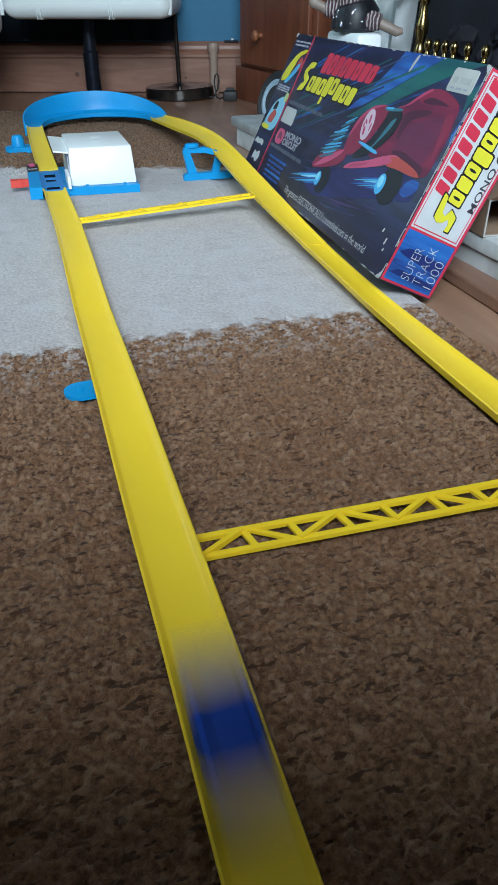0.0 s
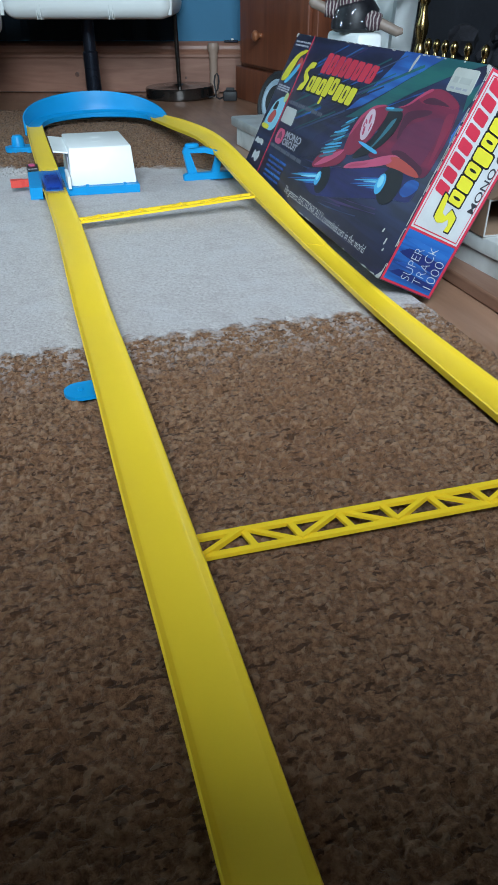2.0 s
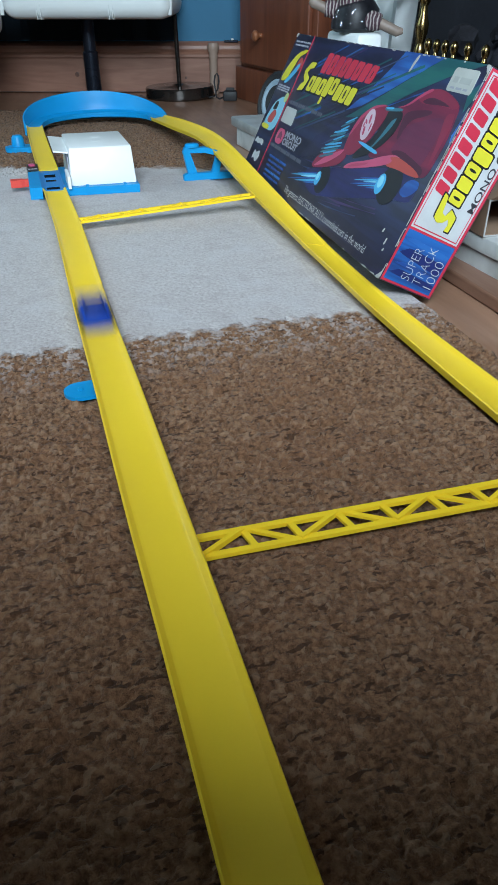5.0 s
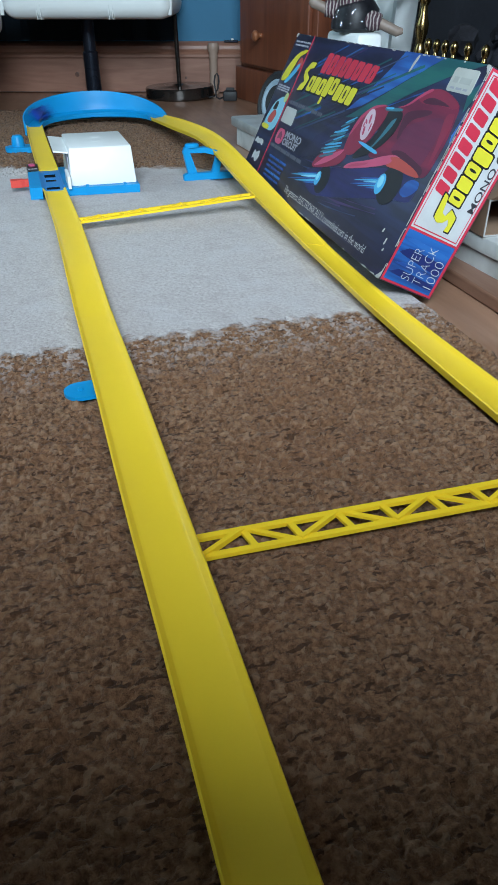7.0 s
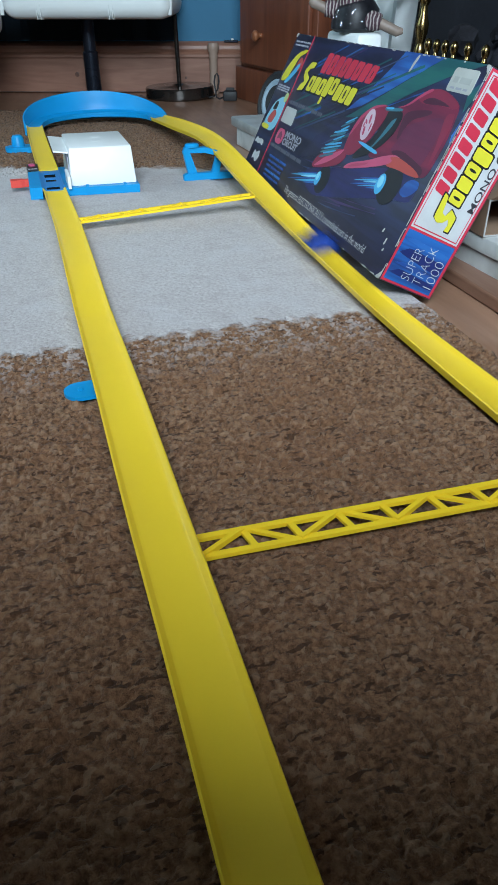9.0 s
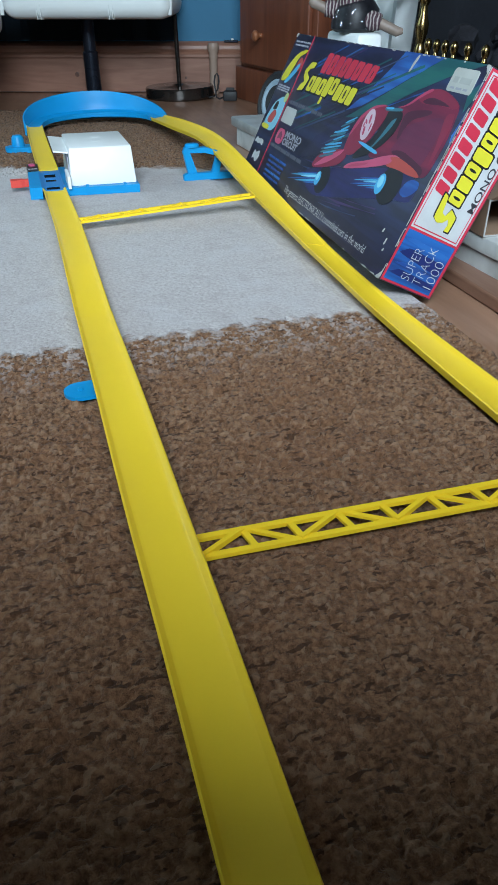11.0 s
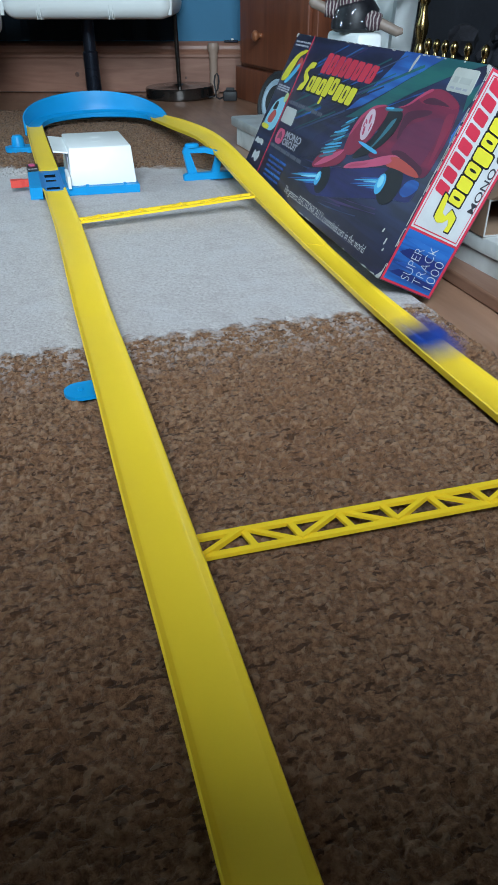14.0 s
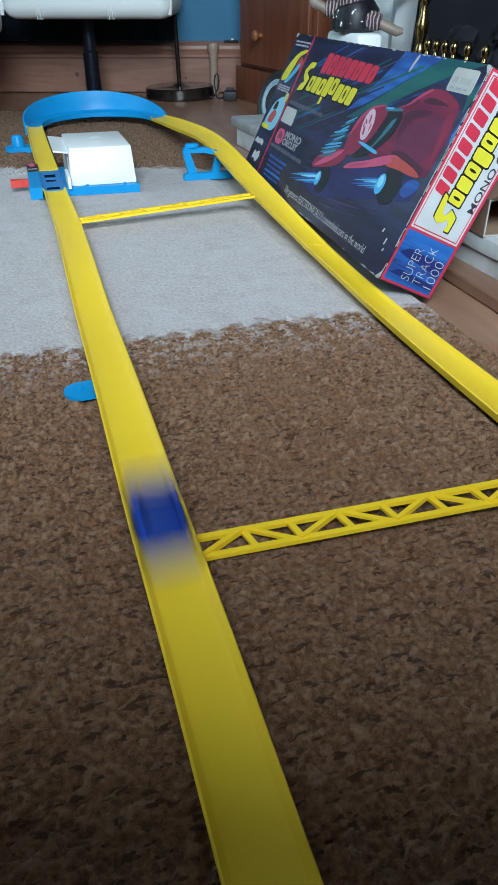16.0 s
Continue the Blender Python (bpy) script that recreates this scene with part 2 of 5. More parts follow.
def turned(bm, profile, segs=24, m=None):
    """A lathe: profile rows of (radius, height)."""
    rings = []
    for r, z in profile:
        rings.append([bm.verts.new((r * math.cos(2 * math.pi * i / segs), r * math.sin(2 * math.pi * i / segs), z)) for i in range(segs)])
    for a, c in zip(rings, rings[1:]):
        for i in range(segs):
            bm.faces.new((a[i], a[(i + 1) % segs], c[(i + 1) % segs], c[i]))
    for ring in (rings[0], rings[-1]):
        bm.faces.new(ring)
    if m:
        bmesh.ops.transform(bm, matrix=m, verts=[v for ring in rings for v in ring])
    return bm


def lathe(profile, segs=24, m=None):
    return turned(bmesh.new(), profile, segs, m)


def tube(bm, points, radius, segs=8):
    """A round bar along points; radius may be a list."""
    pts = [Vector(p) for p in points]
    rad = radius if isinstance(radius, (list, tuple)) else [radius] * len(pts)
    rings = []
    for i, p in enumerate(pts):
        d = (pts[min(i + 1, len(pts) - 1)] - pts[max(i - 1, 0)]).normalized()
        side = d.cross(Vector((0, 0, 1)) if abs(d.z) < 0.9 else Vector((1, 0, 0))).normalized()
        up = side.cross(d)
        rings.append([bm.verts.new(p + rad[i] * (side * math.cos(2 * math.pi * k / segs) + up * math.sin(2 * math.pi * k / segs))) for k in range(segs)])
    for a, c in zip(rings, rings[1:]):
        for k in range(segs):
            bm.faces.new((a[k], a[(k + 1) % segs], c[(k + 1) % segs], c[k]))
    bm.faces.new(rings[0]), bm.faces.new(rings[-1])
    return bm


def slab(bm, outline, z0, z1, m=None):
    """A flat plate with the given outline (x, y) between two heights."""
    lo = [bm.verts.new((x, y, z0)) for x, y in outline]
    hi = [bm.verts.new((x, y, z1)) for x, y in outline]
    n = len(lo)
    bm.faces.new(lo), bm.faces.new(hi)
    for i in range(n):
        bm.faces.new((lo[i], lo[(i + 1) % n], hi[(i + 1) % n], hi[i]))
    if m:
        bmesh.ops.transform(bm, matrix=m, verts=lo + hi)
    return bm


# ---- the room ----
# sill height of the unseen south wall, set to shade the near floor
SHADE_SILL = 0.715
WALL_DIR = (0.9565, -0.2917)       # the far wall runs askew to the track


def setting(name, bm, mat, label, category, smooth=False):
    return tagged(part(name, bm, mat, smooth=smooth), label, category, kind="structure")


FLOOR = setting("floor", boxed(-1.6, 2.2, -2.4, 4.3, -0.08, -0.004), M_FLOOR, "reddish brown wooden laminate floor boards", "floor")
setting("ceiling", boxed(-1.6, 2.2, -2.4, 4.3, 2.4, 2.5), M_CEIL, "plain greyish unseen ceiling", "ceiling")
bm = bmesh.new()
for a in ((-1.2, -1.1, -2.4, 4.3, -0.08, 0.55), (-1.2, -1.1, -2.4, 4.3, 1.65, 2.4), (-1.2, -1.1, -2.4, 1.40, 0.55, 1.65), (-1.2, -1.1, 2.60, 4.3, 0.55, 1.65)):
    block(bm, *a)
setting("wall_west", bm, M_PLAIN, "plain dark brown unseen wall with an opening for the side lamp", "wall")
setting("wall_east", boxed(2.1, 2.2, -2.4, 4.3, -0.08, 2.4), M_PLAIN, "plain dark brown unseen wall", "wall")
# unseen wall behind the camera, added to block light from the near rug
bm = bmesh.new()
for a in ((-1.1, 2.25, -0.42, -0.30, -0.08, SHADE_SILL), (-1.1, 2.25, -0.42, -0.30, 2.0, 2.4), (-1.1, -0.60, -0.42, -0.30, SHADE_SILL, 2.0), (0.85, 2.25, -0.42, -0.30, SHADE_SILL, 2.0)):
    block(bm, *a, m=SKEW)
setting("shade_wall_south", bm, M_PLAIN, "unseen dark brown wall with an opening, added to shade the near floor", "wall")
# unseen enclosure added around the rear lamp
bm = bmesh.new()
for a in ((-0.62, 1.10, -1.6, -1.5, -0.08, 2.4), (-0.62, 1.10, -1.5, -0.42, 0.54, 0.60), (-0.64, -0.62, -1.5, -0.42, -0.08, 2.4), (1.10, 1.15, -1.5, -0.42, -0.08, 2.4)):
    block(bm, *a, m=SKEW)
setting("added_bay", bm, M_PLAIN, "unseen dark brown bay added around the rear lamp", "window bay")

far = Matrix.Translation((0.394, 3.184, 0)) @ Matrix.Rotation(math.atan2(WALL_DIR[1], WALL_DIR[0]), 4, "Z")
setting("wall_north", boxed(-2.2, 2.0, 0.012, 0.12, -0.08, 2.4, m=far), M_WALL, "teal blue painted far wall", "wall")
bm = bmesh.new()
prof = [(0.012, 0), (-0.010, 0), (-0.010, 0.118), (-0.016, 0.122), (-0.016, 0.132), (-0.008, 0.140), (-0.012, 0.150), (-0.010, 0.162), (0.0, 0.170), (0.012, 0.176)]
ends = [[bm.verts.new((x, y, z)) for y, z in prof] for x in (-2.2, 2.0)]
for i in range(len(prof)):
    j = (i + 1) % len(prof)
    bm.faces.new((ends[0][i], ends[0][j], ends[1][j], ends[1][i]))
bm.faces.new(ends[0]), bm.faces.new(ends[1])
sk = setting("baseboard", bm, M_PINE, "tall varnished pine skirting board with moulded top", "baseboard")
sk.matrix_world = far
for x, z, r in ((-0.135, 0.062, 0.009), (-0.52, 0.085, 0.006), (0.30, 0.05, 0.005)):
    kn = part("knot", lathe([(r, 0), (r * 0.7, 0.0006), (r * 0.2, 0.0007)], 14, pose(x, -0.0101, z, 90, 0, 0)), wood("pine_knot", (0.07, 0.03, 0.02), (0.13, 0.055, 0.035), 0.4), sk)
# dark sheet in curtain form stands in for the footstool's shade on the wall
shade_sheet = thing("curtain", "dark navy folded sheet standing in for wall shade behind the footstool", "curtain")
bm = bmesh.new()
cols = [(-1.3 + 1.560 * i / 90, -0.03 - 0.014 * math.sin(i * 1.1) - 0.006 * math.sin(i * 0.37)) for i in range(91)]
rows_ = [[bm.verts.new((x, y + dy, z)) for x, y in cols] for dy, z in ((0, 0.181), (0.004, 1.2), (0, 2.2))]
for a, c in zip(rows_, rows_[1:]):
    for i in range(90):
        bm.faces.new((a[i], a[i + 1], c[i + 1], c[i]))
bmesh.ops.solidify(bm, geom=bm.faces[:], thickness=0.004)
cl = part("folded_sheet", bm, M_WALL_SHADE, shade_sheet, smooth=True)
shade_sheet.matrix_world = far


# ---- the rug ----
def lattice(rng, xs, ys, cell):
    """Smooth value noise on a grid of points."""
    gx, gy = xs / cell, ys / cell
    x0, y0 = gx.min(), gy.min()
    ix, iy = np.floor(gx - x0).astype(int), np.floor(gy - y0).astype(int)
    fx, fy = gx - x0 - ix, gy - y0 - iy
    fx, fy = fx * fx * (3 - 2 * fx), fy * fy * (3 - 2 * fy)
    t = rng.random((ix.max() + 2, iy.max() + 2))
    a, b_, c, d = t[np.ix_(ix, iy)], t[np.ix_(ix + 1, iy)], t[np.ix_(ix, iy + 1)], t[np.ix_(ix + 1, iy + 1)]
    fx, fy = fx[:, None], fy[None, :]
    return (a * (1 - fx) + b_ * fx) * (1 - fy) + (c * (1 - fx) + d * fx) * fy


def wide(rng, xs, ys, cx, cy):
    return lattice(rng, xs / cx, ys / cy, 1.0)


def tufts(rng, xs, ys, cx, cy):
    """Jittered cells: dome height, a tone for each cell, and which cells lie low."""
    gx, gy = xs / cx, ys / cy
    gx, gy = gx - gx.min() + 1, gy - gy.min() + 1
    ix, iy = np.floor(gx).astype(int), np.floor(gy).astype(int)
    shape = (ix.max() + 3, iy.max() + 3)
    ox, oy, tn, dn = rng.random(shape), rng.random(shape), rng.random(shape), rng.random(shape)
    best = np.full((len(xs), len(ys)), 9.0)
    tone, low = np.zeros_like(best), np.zeros_like(best)
    for dx in (-1, 0, 1):
        for dy in (-1, 0, 1):
            at = np.ix_(ix + dx, iy + dy)
            d = ((ix + dx)[:, None] + ox[at] - gx[:, None]) ** 2 + ((iy + dy)[None, :] + oy[at] - gy[None, :]) ** 2
            near = d < best
            best = np.where(near, d, best)
            tone = np.where(near, tn[at], tone)
            low = np.where(near, np.clip((dn[at] - 0.90) / 0.1, 0, 1), low)
    return 1 - np.clip(best, 0, 1), tone, low


def build_rug():
    rng = np.random.default_rng(4)
    xs = np.concatenate([np.arange(-0.80, -0.42, 0.02), np.arange(-0.42, 0.472, 0.0011)])
    ys = np.concatenate([np.arange(-0.28, 0.06, 0.02), np.arange(0.06, 0.55, 0.0011), np.arange(0.55, 0.78, 0.0013), np.arange(0.78, 1.0, 0.0020), np.arange(1.0, 1.7, 0.0034), np.arange(1.7, 2.66, 0.006)])
    # each tuft is a dome with its own height and tone; a few are trodden flat
    dome, tone, low = tufts(rng, xs, ys, 0.0042, 0.0036)
    pit = wide(rng, xs, ys, 0.0100, 0.0048)
    gap = wide(rng, xs, ys, 0.0052, 0.0030)
    h = 0.0036 * (dome - 0.6) + 0.0024 * (tone - 0.5) - 0.0044 * low
    h -= 0.0095 * np.clip((pit - 0.68) / 0.22, 0, 1) * (0.35 + 0.65 * lattice(rng, xs, ys, 0.05)) + 0.0025 * np.clip((gap - 0.64) / 0.3, 0, 1)
    h += 0.003 * (lattice(rng, xs, ys, 0.15) - 0.5) + 0.0026 * (wide(rng, xs, ys, 0.022, 0.015) - 0.5)
    stripe = np.clip((ys - 0.72) / 0.04, 0, 1) * np.clip((1.68 - ys) / 0.04, 0, 1)
    h *= (1.0 - 0.92 * stripe - 0.40 * np.clip((0.50 - ys) / 0.15, 0, 1))[None, :]
    # pressed down under the two straights
    lane = np.array([u_left(y) for y in ys]), np.array([u_right(y) for y in ys])
    under = np.maximum(*[np.clip(1.6 - np.abs(xs[:, None] - u[None, :]) / 0.020, 0, 1) for u in lane])
    z = 0.0125 + h * (1 - 0.6 * under) - 0.005 * under
    edge = np.minimum(1, np.minimum((xs[-1] - xs)[:, None] / 0.012, (ys[-1] - ys)[None, :] / 0.012))
    z = -0.003 + (z + 0.003) * np.sqrt(np.clip(edge, 0, 1))
    jx = (lattice(rng, xs, ys, 0.006) - 0.5) * 0.004
    jy = (lattice(rng, xs, ys, 0.006) - 0.5) * 0.004
    X, Y = np.meshgrid(xs, ys, indexing="ij")
    co = np.stack([X + jx, Y + jy, z], -1).reshape(-1, 3)
    nx, ny = len(xs), len(ys)
    idx = np.arange(nx * ny).reshape(nx, ny)
    quads = np.stack([idx[:-1, :-1], idx[1:, :-1], idx[1:, 1:], idx[:-1, 1:]], -1).reshape(-1, 4)
    me = bpy.data.meshes.new("rug")
    me.vertices.add(len(co)), me.loops.add(quads.size), me.polygons.add(len(quads))
    me.vertices.foreach_set("co", co.ravel())
    me.loops.foreach_set("vertex_index", quads.ravel())
    me.polygons.foreach_set("loop_start", np.arange(0, quads.size, 4))
    me.update(calc_edges=True)
    me.polygons.foreach_set("use_smooth", np.ones(len(quads), bool))
    me.attributes.new("tone", "FLOAT", "POINT").data.foreach_set("value", tone.ravel().astype(np.float32))
    me.materials.append(M_RUG)
    return tagged(new("rug", me), "thick looped wool rug, brown with a wide cream stripe", "rug", kind="stuff")



# ---- the track ----
def smooth_step(v, lo, hi):
    t = min(1, max(0, (v - lo) / (hi - lo)))
    return t * t * (3 - 2 * t)


def glide(rows, v):
    """Rounded interpolation of (place, value) rows."""
    at, to = [r[0] for r in rows], [r[1] for r in rows]
    return float(np.mean([np.interp(v + d, at, to) for d in (-0.06, -0.04, -0.02, 0, 0.02, 0.04, 0.06)]))


# height, line and bank of the two straights, which lie uneven on the rug
RISE_L = ((0.05, 0.019), (0.18, 0.022), (0.30, 0.032), (0.45, 0.036), (0.60, 0.033), (0.80, 0.0235), (0.92, 0.0275), (1.10, 0.028), (1.30, 0.027), (1.50, 0.029), (1.75, 0.034), (2.0, 0.035), (2.2, 0.033))
LINE_L = ((0.05, 0.0541), (0.25, 0.0530), (0.35, 0.0505), (0.45, 0.0492), (0.60, 0.0500), (0.80, 0.0514), (1.15, 0.0519), (1.30, 0.0500), (1.50, 0.0468), (1.75, 0.0429), (1.95, 0.0429), (2.2, 0.0447))
RISE_R = ((0.05, 0.019), (0.40, 0.0205), (0.60, 0.0185), (0.75, 0.0185), (0.90, 0.0236), (1.0, 0.0284), (1.1, 0.0355), (1.2, 0.0429), (1.3, 0.0511), (1.4, 0.0605), (1.5, 0.0695), (1.6, 0.0737), (1.7, 0.0710), (1.8, 0.0655), (1.9, 0.0594), (2.0, 0.0535), (2.2, 0.0390))
LINE_R = ((0.05, 0.3985), (0.40, 0.3985), (0.70, 0.3966), (0.90, 0.3976), (1.2, 0.3993), (1.5, 0.4002), (1.6, 0.3997), (1.7, 0.3980), (1.8, 0.3955), (2.0, 0.3900), (2.2, 0.3842))
BANK_R = ((0.05, 0), (0.40, -1.4), (0.60, -5), (0.75, -10), (0.85, -13.5), (0.95, -12), (1.1, -4.9), (1.2, 1.6), (1.3, 7.4), (1.4, 8.1), (1.6, 6.8), (1.7, 10.4), (1.8, 14.5), (1.9, 15.2), (2.0, 12.2), (2.2, 4))


def z_left(v):
    return glide(RISE_L, v)


def z_right(v):
    return glide(RISE_R, v)


def u_left(v):
    return glide(LINE_L, v) + 0.0006


def u_right(v):
    return glide(LINE_R, v)


def bank_right(v):
    return radians(glide(BANK_R, v))


build_rug()

UE, UW = 0.3854, 0.0443            # where the far curve meets the straights
RAD = (UR - UL) / 2
UC = (UL + UR) / 2
RADF, UCF = (UE - UW) / 2, (UW + UE) / 2
ZE, ZW = 0.0412, 0.0335
LL, CC = V1 - V0, math.pi * RAD
LAP = 2 * LL + CC + math.pi * RADF


def on_track(s):
    """Place, heading and outward bank of the lane s metres along the lap."""
    s %= LAP
    if s < LL:
        v = V1 - s
        return Vector((u_left(v), v, z_left(v))), math.pi, 0.0
    s -= LL
    if s < CC:
        a = math.pi + s / RAD
        return Vector((UC + RAD * math.cos(a), V0 + RAD * math.sin(a), 0.019)), a, 30 * math.sin(s / RAD)
    s -= CC
    if s < LL:
        v = V0 + s
        return Vector((u_right(v), v, z_right(v))), 2 * math.pi, -math.degrees(bank_right(v))
    a = (s - LL) / RADF
    return Vector((UCF + RADF * math.cos(a), V1 + RADF * math.sin(a), ZE + (ZW - ZE) * a / math.pi)), 2 * math.pi + a, 42 * min(1, 2.2 * math.sin(a))


def sweep(bm, stations, profile):
    """stations: rows of (place, right-hand direction); profile: (across, up)."""
    rings = []
    for p, r in stations:
        rings.append([bm.verts.new((p.x + r.x * a, p.y + r.y * a, p.z + r.z * a + u)) for a, u in profile])
    n = len(profile)
    for a, c in zip(rings, rings[1:]):
        for i in range(n):
            bm.faces.new((a[i], a[(i + 1) % n], c[(i + 1) % n], c[i]))
    bm.faces.new(rings[0]), bm.faces.new(rings[-1])
    return bm


W = 0.0213
CHANNEL = [(-W + 0.0016, -0.0045), (-W, 0.0036), (-W + 0.0006, 0.0044), (-W + 0.0016, 0.0044), (-W + 0.0022, 0.0037), (-W + 0.0052, 0.0012), (-W + 0.0078, 0),
           (W - 0.0078, 0), (W - 0.0052, 0.0012), (W - 0.0022, 0.0037), (W - 0.0016, 0.0044), (W - 0.0006, 0.0044), (W, 0.0036), (W, -0.005), (W - 0.003, -0.005), (W - 0.003, -0.0022), (-W + 0.003, -0.0022), (-W + 0.003, -0.005)]


FLOOR_STRIP, RAIL_L, RAIL_R = CHANNEL[5:9] + CHANNEL[14:], CHANNEL[0:6] + CHANNEL[16:], CHANNEL[8:15]


def straight(across, v0, v1, height, label, lean=None):
    t = thing("track_section", label, "toy track", group="yellow track sections")
    steps = max(2, int((v1 - v0) / 0.02))
    st = []
    for i in range(steps + 1):
        v = v0 + (v1 - v0) * i / steps
        tip = lean(v) if lean else 0
        st.append((Vector((across(v) + 0.0007 * math.sin(v * 9 + v1 * 20), v, height(v))), Vector((math.cos(tip), 0, math.sin(tip)))))
    part("lane", sweep(bmesh.new(), st, FLOOR_STRIP), M_YELLOW, t, smooth=True)
    part("side_rail", sweep(bmesh.new(), st, RAIL_L), M_YELLOW, t, smooth=True)
    part("side_rail", sweep(bmesh.new(), st, RAIL_R), M_YELLOW, t, smooth=True)
    return t


straight(u_left, V0, 0.795, lambda v: z_left(v), "long yellow plastic track channel lying on brown rug")
straight(u_left, 0.797, 1.428, lambda v: z_left(v) - 0.0012 * smooth_step(v, 0.86, 0.80), "yellow plastic track channel rising to the booster over cream rug")
straight(u_left, 1.595, V1, z_left, "short yellow plastic track channel between booster and blue curve")
straight(u_right, V0, 0.97, z_right, "yellow plastic track channel beside the leaning game box", bank_right)
straight(u_right, 0.972, V1, z_right, "yellow plastic track channel arching over a blue trestle", bank_right)


def curve(v, sign, za, zc, mid, rad, label):
    """A half circle with a steep outer wall that grows from both ends."""
    t = thing("track_curve", label, "toy track", group="blue banked curves")
    n = 48

    def strip(profile):
        bm = bmesh.new()
        rings = []
        for i in range(n + 1):
            a = math.pi * i / n
            e = max(0.0, math.sin(a)) ** (0.75 if a > math.pi / 2 else 1.1)
            z = za + (zc - za) * i / n
            rings.append([bm.verts.new((mid + (rad + r) * math.cos(a), v + sign * (rad + r) * math.sin(a), z + h)) for r, h in profile(e)])
        for a, c in zip(rings, rings[1:]):
            for i in range(len(a)):
                j = (i + 1) % len(a)
                bm.faces.new((a[i], a[j], c[j], c[i]))
        bm.faces.new(rings[0]), bm.faces.new(rings[-1])
        return bm

    part("lane", strip(lambda e: [(-0.019 - 0.006 * e, 0), (0.004, 0.003 * e), (0.014, 0.001 + 0.008 * e), (0.014, -0.002 + 0.005 * e), (0.004, -0.0025), (-0.019 - 0.006 * e, -0.004)]), M_BLUE, t, smooth=True)
    part("inner_lip", strip(lambda e: [(-0.0215 - 0.006 * e, -0.006), (-0.0215 - 0.006 * e, 0.0055), (-0.0195 - 0.006 * e, 0.0055), (-0.0190 - 0.006 * e, -0.004)]), M_BLUE, t, smooth=True)
    part("banked_wall", strip(lambda e: [(0.014, 0.001 + 0.008 * e), (0.020 + 0.004 * e, 0.005 + 0.024 * e), (0.0225 + 0.010 * e, 0.008 + 0.046 * e), (0.0228 + 0.011 * e, 0.0085 + 0.049 * e), (0.0265 + 0.011 * e, 0.008 + 0.049 * e), (0.0245 + 0.005 * e, 0.003 + 0.020 * e), (0.0225, -0.012 - 0.004 * e), (0.020, -0.012 - 0.004 * e), (0.018, -0.001), (0.014, -0.002 + 0.005 * e)]), M_BLUE, t, smooth=True)
    a = math.pi * 0.965
    x, y = mid + (rad + 0.0255) * math.cos(a), v + sign * (rad + 0.0255) * math.sin(a)
    part("support_leg", boxed(x - 0.0025, x + 0.0025, y - 0.010, y + 0.010, 0.010, zc + 0.006, bevel=0.001), M_BLUE, t)
    return t


curve(V1, 1, ZE, ZW, UCF, RADF, "sky blue plastic banked half-circle curve at the far end")
curve(V0, -1, 0.022, 0.022, UC, RAD, "sky blue plastic banked half-circle curve at the near end")


def truss(v, width, za, zb, label, turn=-1.0):
    """A flat lattice spacer between the two straights."""
    t = thing("truss_spacer", label, "track spacer", group="yellow lattice spacers")
    x0, x1 = UL + 0.0180, UR - 0.0195

    def bar(name, ax, ay, bx, by, w, z0, z1):
        d = Vector((bx - ax, by - ay, 0))
        nrm = Vector((-d.y, d.x, 0)).normalized() * w / 2
        bm = slab(bmesh.new(), [(ax + nrm.x, ay + nrm.y), (bx + nrm.x, by + nrm.y), (bx - nrm.x, by - nrm.y), (ax - nrm.x, ay - nrm.y)], z0, z1)
        part(name, bm, M_TRUSS, t)

    hw = width / 2
    bar("chord", x0, hw, x1, hw, 0.0050, -0.0018, 0.0018)
    bar("chord", x0, -hw, x1, -hw, 0.0048, -0.0018, 0.0018)
    cell = 0.0712
    k, n = 0, int((x1 - x0) / cell) + 1
    for i in range(n):
        a = x0 + 0.005 + i * cell
        for fx, fy, gx, gy, w in ((0.0, -1, 0.46, 1, 0.0036), (0.46, 1, 0.55, -1, 0.0048), (0.52, 1, 0.98, -1, 0.0040), (0.94, 1, 1.03, -1, 0.0048)):
            ax, bx = a + fx * cell, a + gx * cell
            if bx <= x1:
                bar("brace", ax, fy * hw, bx, gy * hw, w, -0.0014, 0.0032 if w == 0.0036 else (0.0014 if w > 0.0045 else 0.0011))
    t.matrix_world = Matrix.Translation((0, v, za)) @ Matrix.Rotation(math.asin((zb - za) / (x1 - x0)), 4, Vector((0, -1, 0))) @ Matrix.Rotation(radians(turn), 4, "Z")
    return t


truss(0.3752, 0.0206, 0.0135, 0.0330, "yellow plastic lattice spacer lying flat on brown rug", -5.2)
truss(1.190, 0.020, 0.026, 0.040, "yellow plastic lattice spacer lying over cream rug", 4.5)

# joint foot under the left straight
foot = thing("joint_foot", "small sky blue plastic track foot with rounded end", "track foot")
bm = bmesh.new()
out = [(0.0, -0.0165)] + [(-0.036 - 0.0165 * math.sin(math.pi * i / 12), -0.0165 * math.cos(math.pi * i / 12)) for i in range(13)] + [(0.0, 0.0165), (0.015, 0.0165), (0.015, -0.0165)]
slab(bm, out, 0.0, 0.004)
part("plate", bm, M_BLUE, foot)
part("stud", lathe([(0.003, 0), (0.003, 0.0012), (0.002, 0.0016)], 12, pose(-0.036, 0, 0.004)), M_BLUE, foot)
foot.matrix_world = pose(0.0545, 0.6330, 0.0135, 0, 0, 3)

# support foot beside the far straight
sf = thing("support_foot", "sky blue plastic track support with a raised peg", "track support")
bm = bmesh.new()
